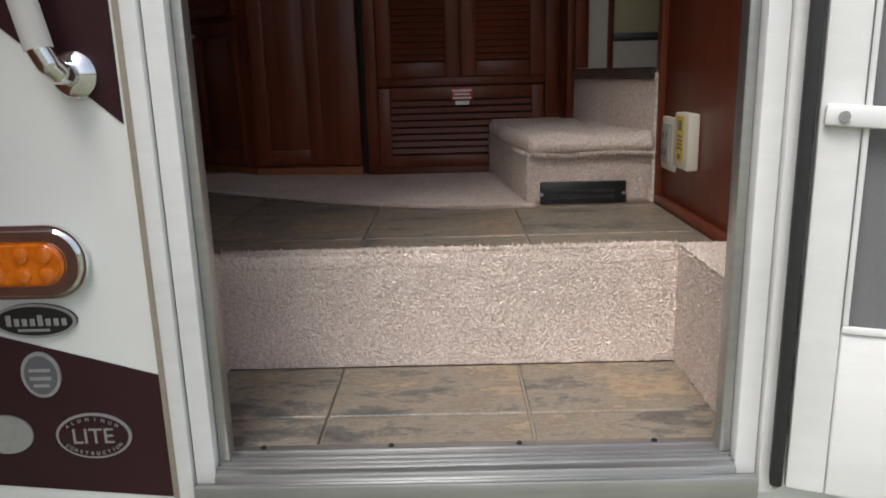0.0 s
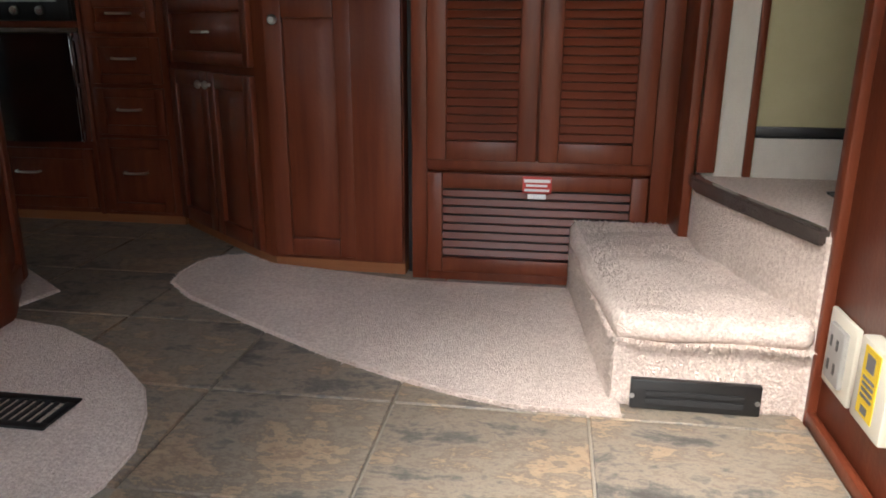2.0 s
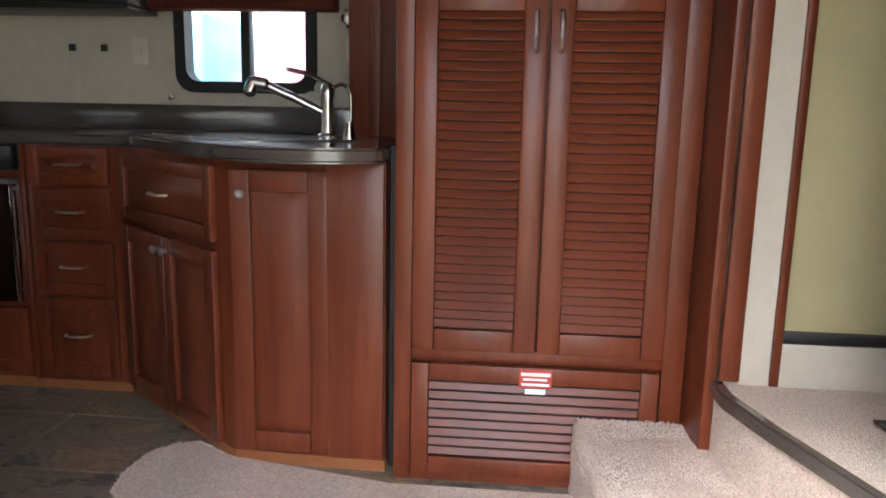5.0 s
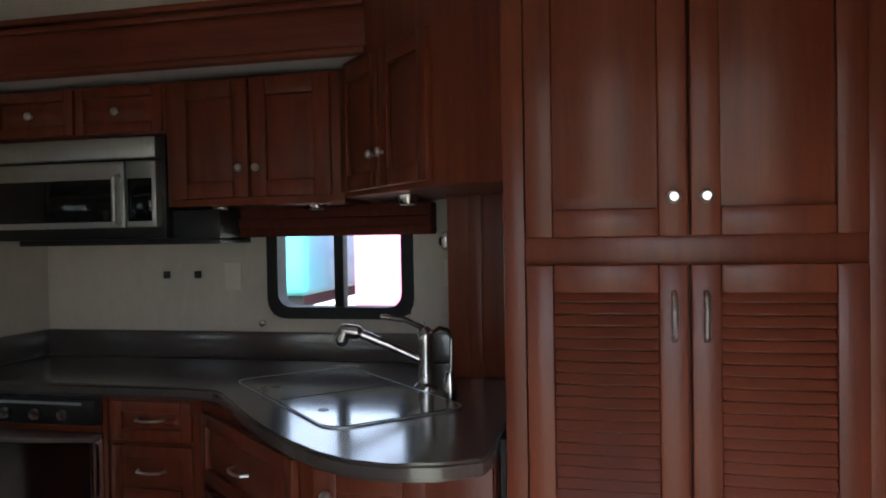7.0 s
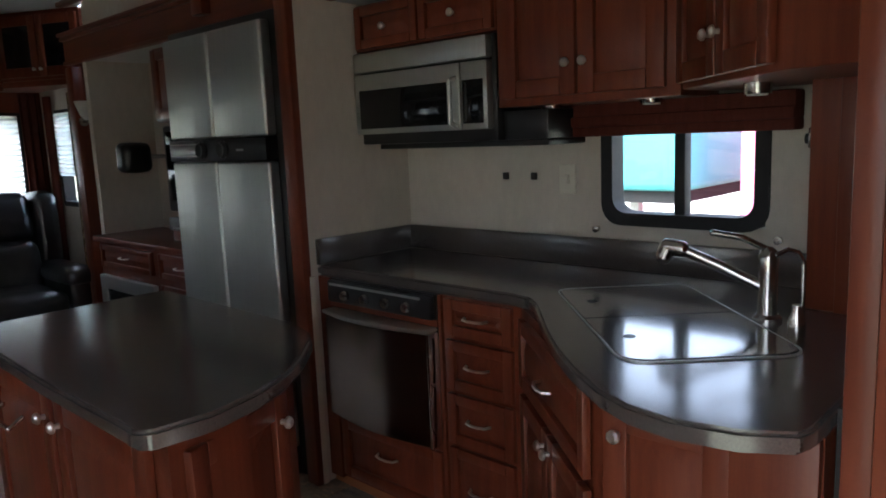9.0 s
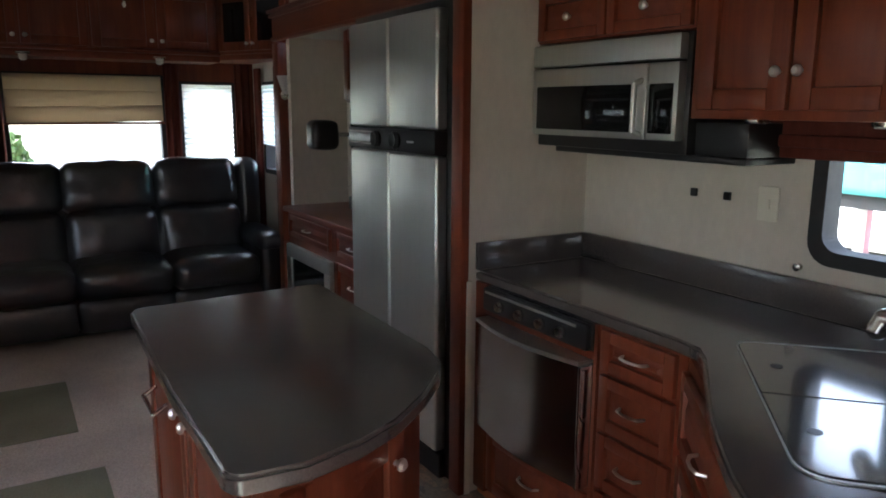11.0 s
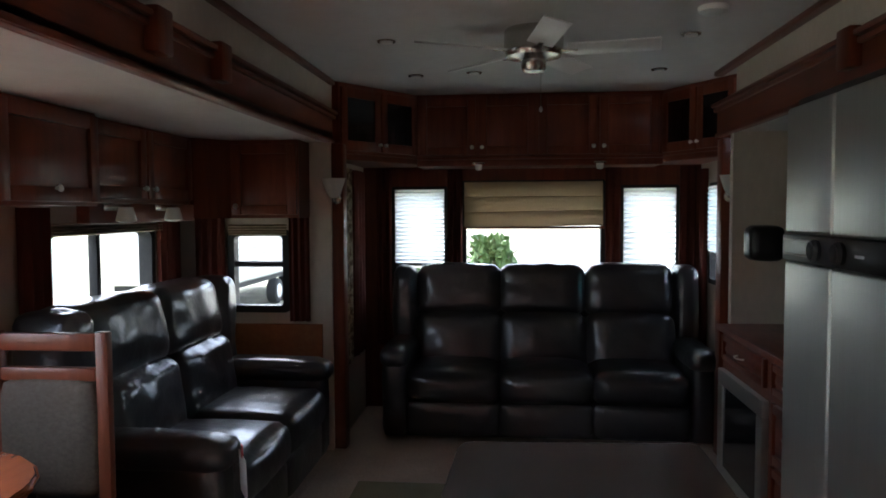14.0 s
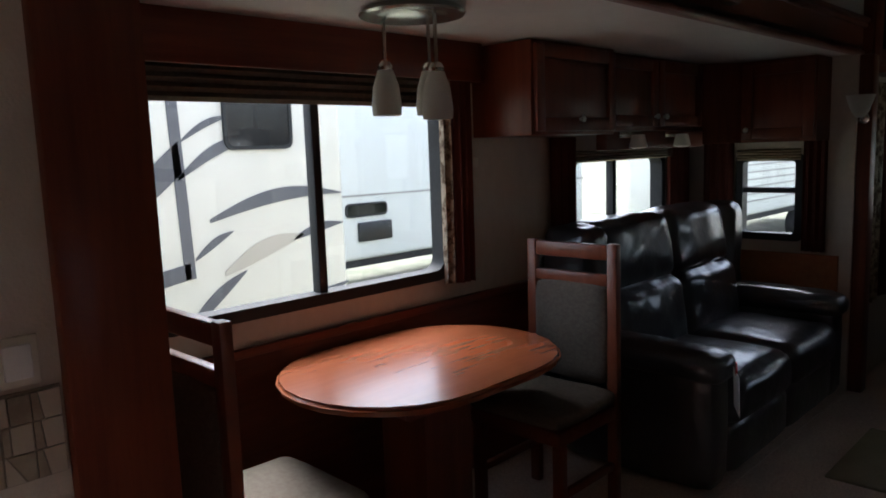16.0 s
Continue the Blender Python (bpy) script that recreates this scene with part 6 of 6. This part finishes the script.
trailer("trailer", "neighbouring cream fifth-wheel trailer with grey swoosh stripes", -4.6, -1.7, -5.8, -3.3, 0.0, 2.9, 1,
        [(GREYSTRIPE, swoosh(-4.55, 1.1, -3.2, 0.95, 0.1, 0.12)), (GREYSTRIPE, swoosh(-4.55, 0.82, -4.0, 0.72, 0.03, 0.08)), (GREYSTRIPE, swoosh(-3.5, 0.5, -2.9, 0.05, 0.03, 0.12)), (GREYSTRIPE, swoosh(-4.58, 0.25, -2.3, 0.02, -0.1, 0.2)),
         (GREYSTRIPE, [(-3.04, 0.5), (-2.95, 0.5), (-2.90, 1.95), (-2.99, 1.95)]), (GREYSTRIPE, [(-3.0, 0.5), (-2.5, 0.42), (-2.5, 0.55), (-3.0, 0.63)]), (GREYSTRIPE, [(-2.99, 1.35), (-2.5, 0.95), (-2.5, 1.2), (-2.97, 1.6)]),
         (GREYSTRIPE, swoosh(-3.7, 1.62, -2.95, 1.3, 0.08, 0.1)), (GREYSTRIPE, swoosh(-3.45, 1.8, -3.0, 1.6, 0.04, 0.06)), (TAN, swoosh(-4.1, 0.75, -3.3, 0.5, 0.05, 0.16)), (GREYSTRIPE, swoosh(-3.4, 0.85, -3.05, 0.65, 0.02, 0.07))],
        [(-4.0, -3.4, 1.55, 2.3)], CREAM)
t2 = trailer("trailer", "white trailer front with an open storage hatch", -14.0, -7.1, -9.5, -6.9, -0.25, 3.0, 1, [(GREYPL, [(-14, 0.74), (-7.12, 0.78), (-7.12, 0.81), (-14, 0.77)])], [(-8.2, -7.4, 0.48, 0.64)])
part("hatch", boxes((-8.3, -7.6, -6.9, -6.84, 0.05, 0.36), bevel=0.02), BLACK, t2, "open black hatch")
trailer("trailer", "white trailer with ribbed siding behind the loveseat window", -24, -16.0, -7, -4.2, -0.2, 2.6, 1, [(GREYPL, [(-23, 0.1 + 0.16 * i), (-16.2, 0.1 + 0.16 * i), (-16.2, 0.13 + 0.16 * i), (-23, 0.13 + 0.16 * i)]) for i in range(10)], [(-19, -18, 1.2, 1.9)])
trailer("trailer", "teal-fronted trailer outside the kitchen window", -5.6, -2.95, 8.0, 10.5, 0.75, 1.95, -1, [], [], TEAL, wheels=False)
trailer("trailer", "pink and red trailer outside the kitchen window", -2.55, -1.9, 8.2, 12.0, -0.85, 1.95, -1, [], [], PINK, wheels=False)
trailer("trailer", "long white trailer far behind the kitchen side", -14, 6, 14, 16.5, -0.85, 2.0, -1, [], [], wheels=False)


def shrub(x, y, z, h, r, n):
    rnd = random.Random(7)
    t = thing("shrub", "small leafy tree among grass behind the trailer", "tree", (x, y, z))
    part("trunk", join(cyl((x, y, z), (x, y, z + h * 0.8), 0.05, 0.02, 10), *[cyl((x, y, z + h * (0.3 + 0.1 * k)), (x + r * 0.7 * math.cos(k * 2.1), y + r * 0.7 * math.sin(k * 2.1), z + h * (0.5 + 0.1 * k)), 0.02, 0.008, 6) for k in range(5)]), BARK, t)
    vs, fs = [], []
    for i in range(n):
        u = rnd.random()
        a = rnd.random() * 6.283
        rr = r * (1 - 0.6 * u) * math.sqrt(rnd.random()) * (0.7 + 0.5 * math.sin(a * 3 + u * 7))
        c = Vector((x + rr * math.cos(a), y + rr * math.sin(a), z + h * (0.25 + 0.75 * u)))
        q = Euler((rnd.random() * 6, rnd.random() * 6, rnd.random() * 6)).to_matrix()
        s = 0.06 + 0.05 * rnd.random()
        k = len(vs)
        vs += [c + q @ Vector(p) * s for p in ((-1, 0, 0), (0, -0.5, 0.1), (1, 0, 0), (0, 0.5, 0.1))]
        fs.append((k, k + 1, k + 2, k + 3))
    me = bpy.data.meshes.new("crown")
    me.from_pydata(vs, [], fs)
    me.materials.append(LEAF)
    for v in me.vertices:
        v.co -= t.location
    o = new("crown", me)
    o.parent = t


shrub(-13.5, 1.75, -1.0, 2.0, 0.8, 2600)
shrub(-15.0, 0.6, -1.0, 1.3, 0.9, 1800)

# ---------------------------------------------------------------- floor tiles
TX, TY, X0, Y0 = 0.39, 0.35, -0.13, 1.555


def tile_mesh(w, d):
    bm = boxes((0.0028, w - 0.0028, 0.0028, d - 0.0028, -0.009, 0.0), bevel=0.002, seg=1)
    me = bpy.data.meshes.new("tile")
    bm.to_mesh(me)
    bm.free()
    me.materials.append(SLATE)
    return me


FULL = tile_mesh(TX, TY)


def lay(x, y, z, w, d):
    me = FULL if abs(w - TX) < 1e-3 and abs(d - TY) < 1e-3 else tile_mesh(w, d)
    o = new("tile", me)
    o.location = (x, y, z)
    o.parent = floor


for i in range(-6, 3):
    for j in range(-1, 6):
        x0, x1 = X0 + i * TX, X0 + (i + 1) * TX
        y0, y1 = Y0 + j * TY, Y0 + (j + 1) * TY
        x1 = 0.672 if x1 > 0.6 else x1
        if j == -1:
            y0 = 1.385
            if not (x0 > -0.6):
                continue
        if x0 < 0.6 and x1 - x0 > 0.05 and y1 - y0 > 0.03:
            lay(x0, y0, 0.025, x1 - x0, y1 - y0)
lay(-0.91, 1.03, 0.025, 0.455, 0.352)
for xa, xb in ((-0.425, -0.158), (-0.158, 0.22), (0.22, 0.572)):
    for ya, yb in ((0.985, 1.104), (1.104, 1.34)):
        lay(xa, ya, -0.214, xb - xa, yb - ya)
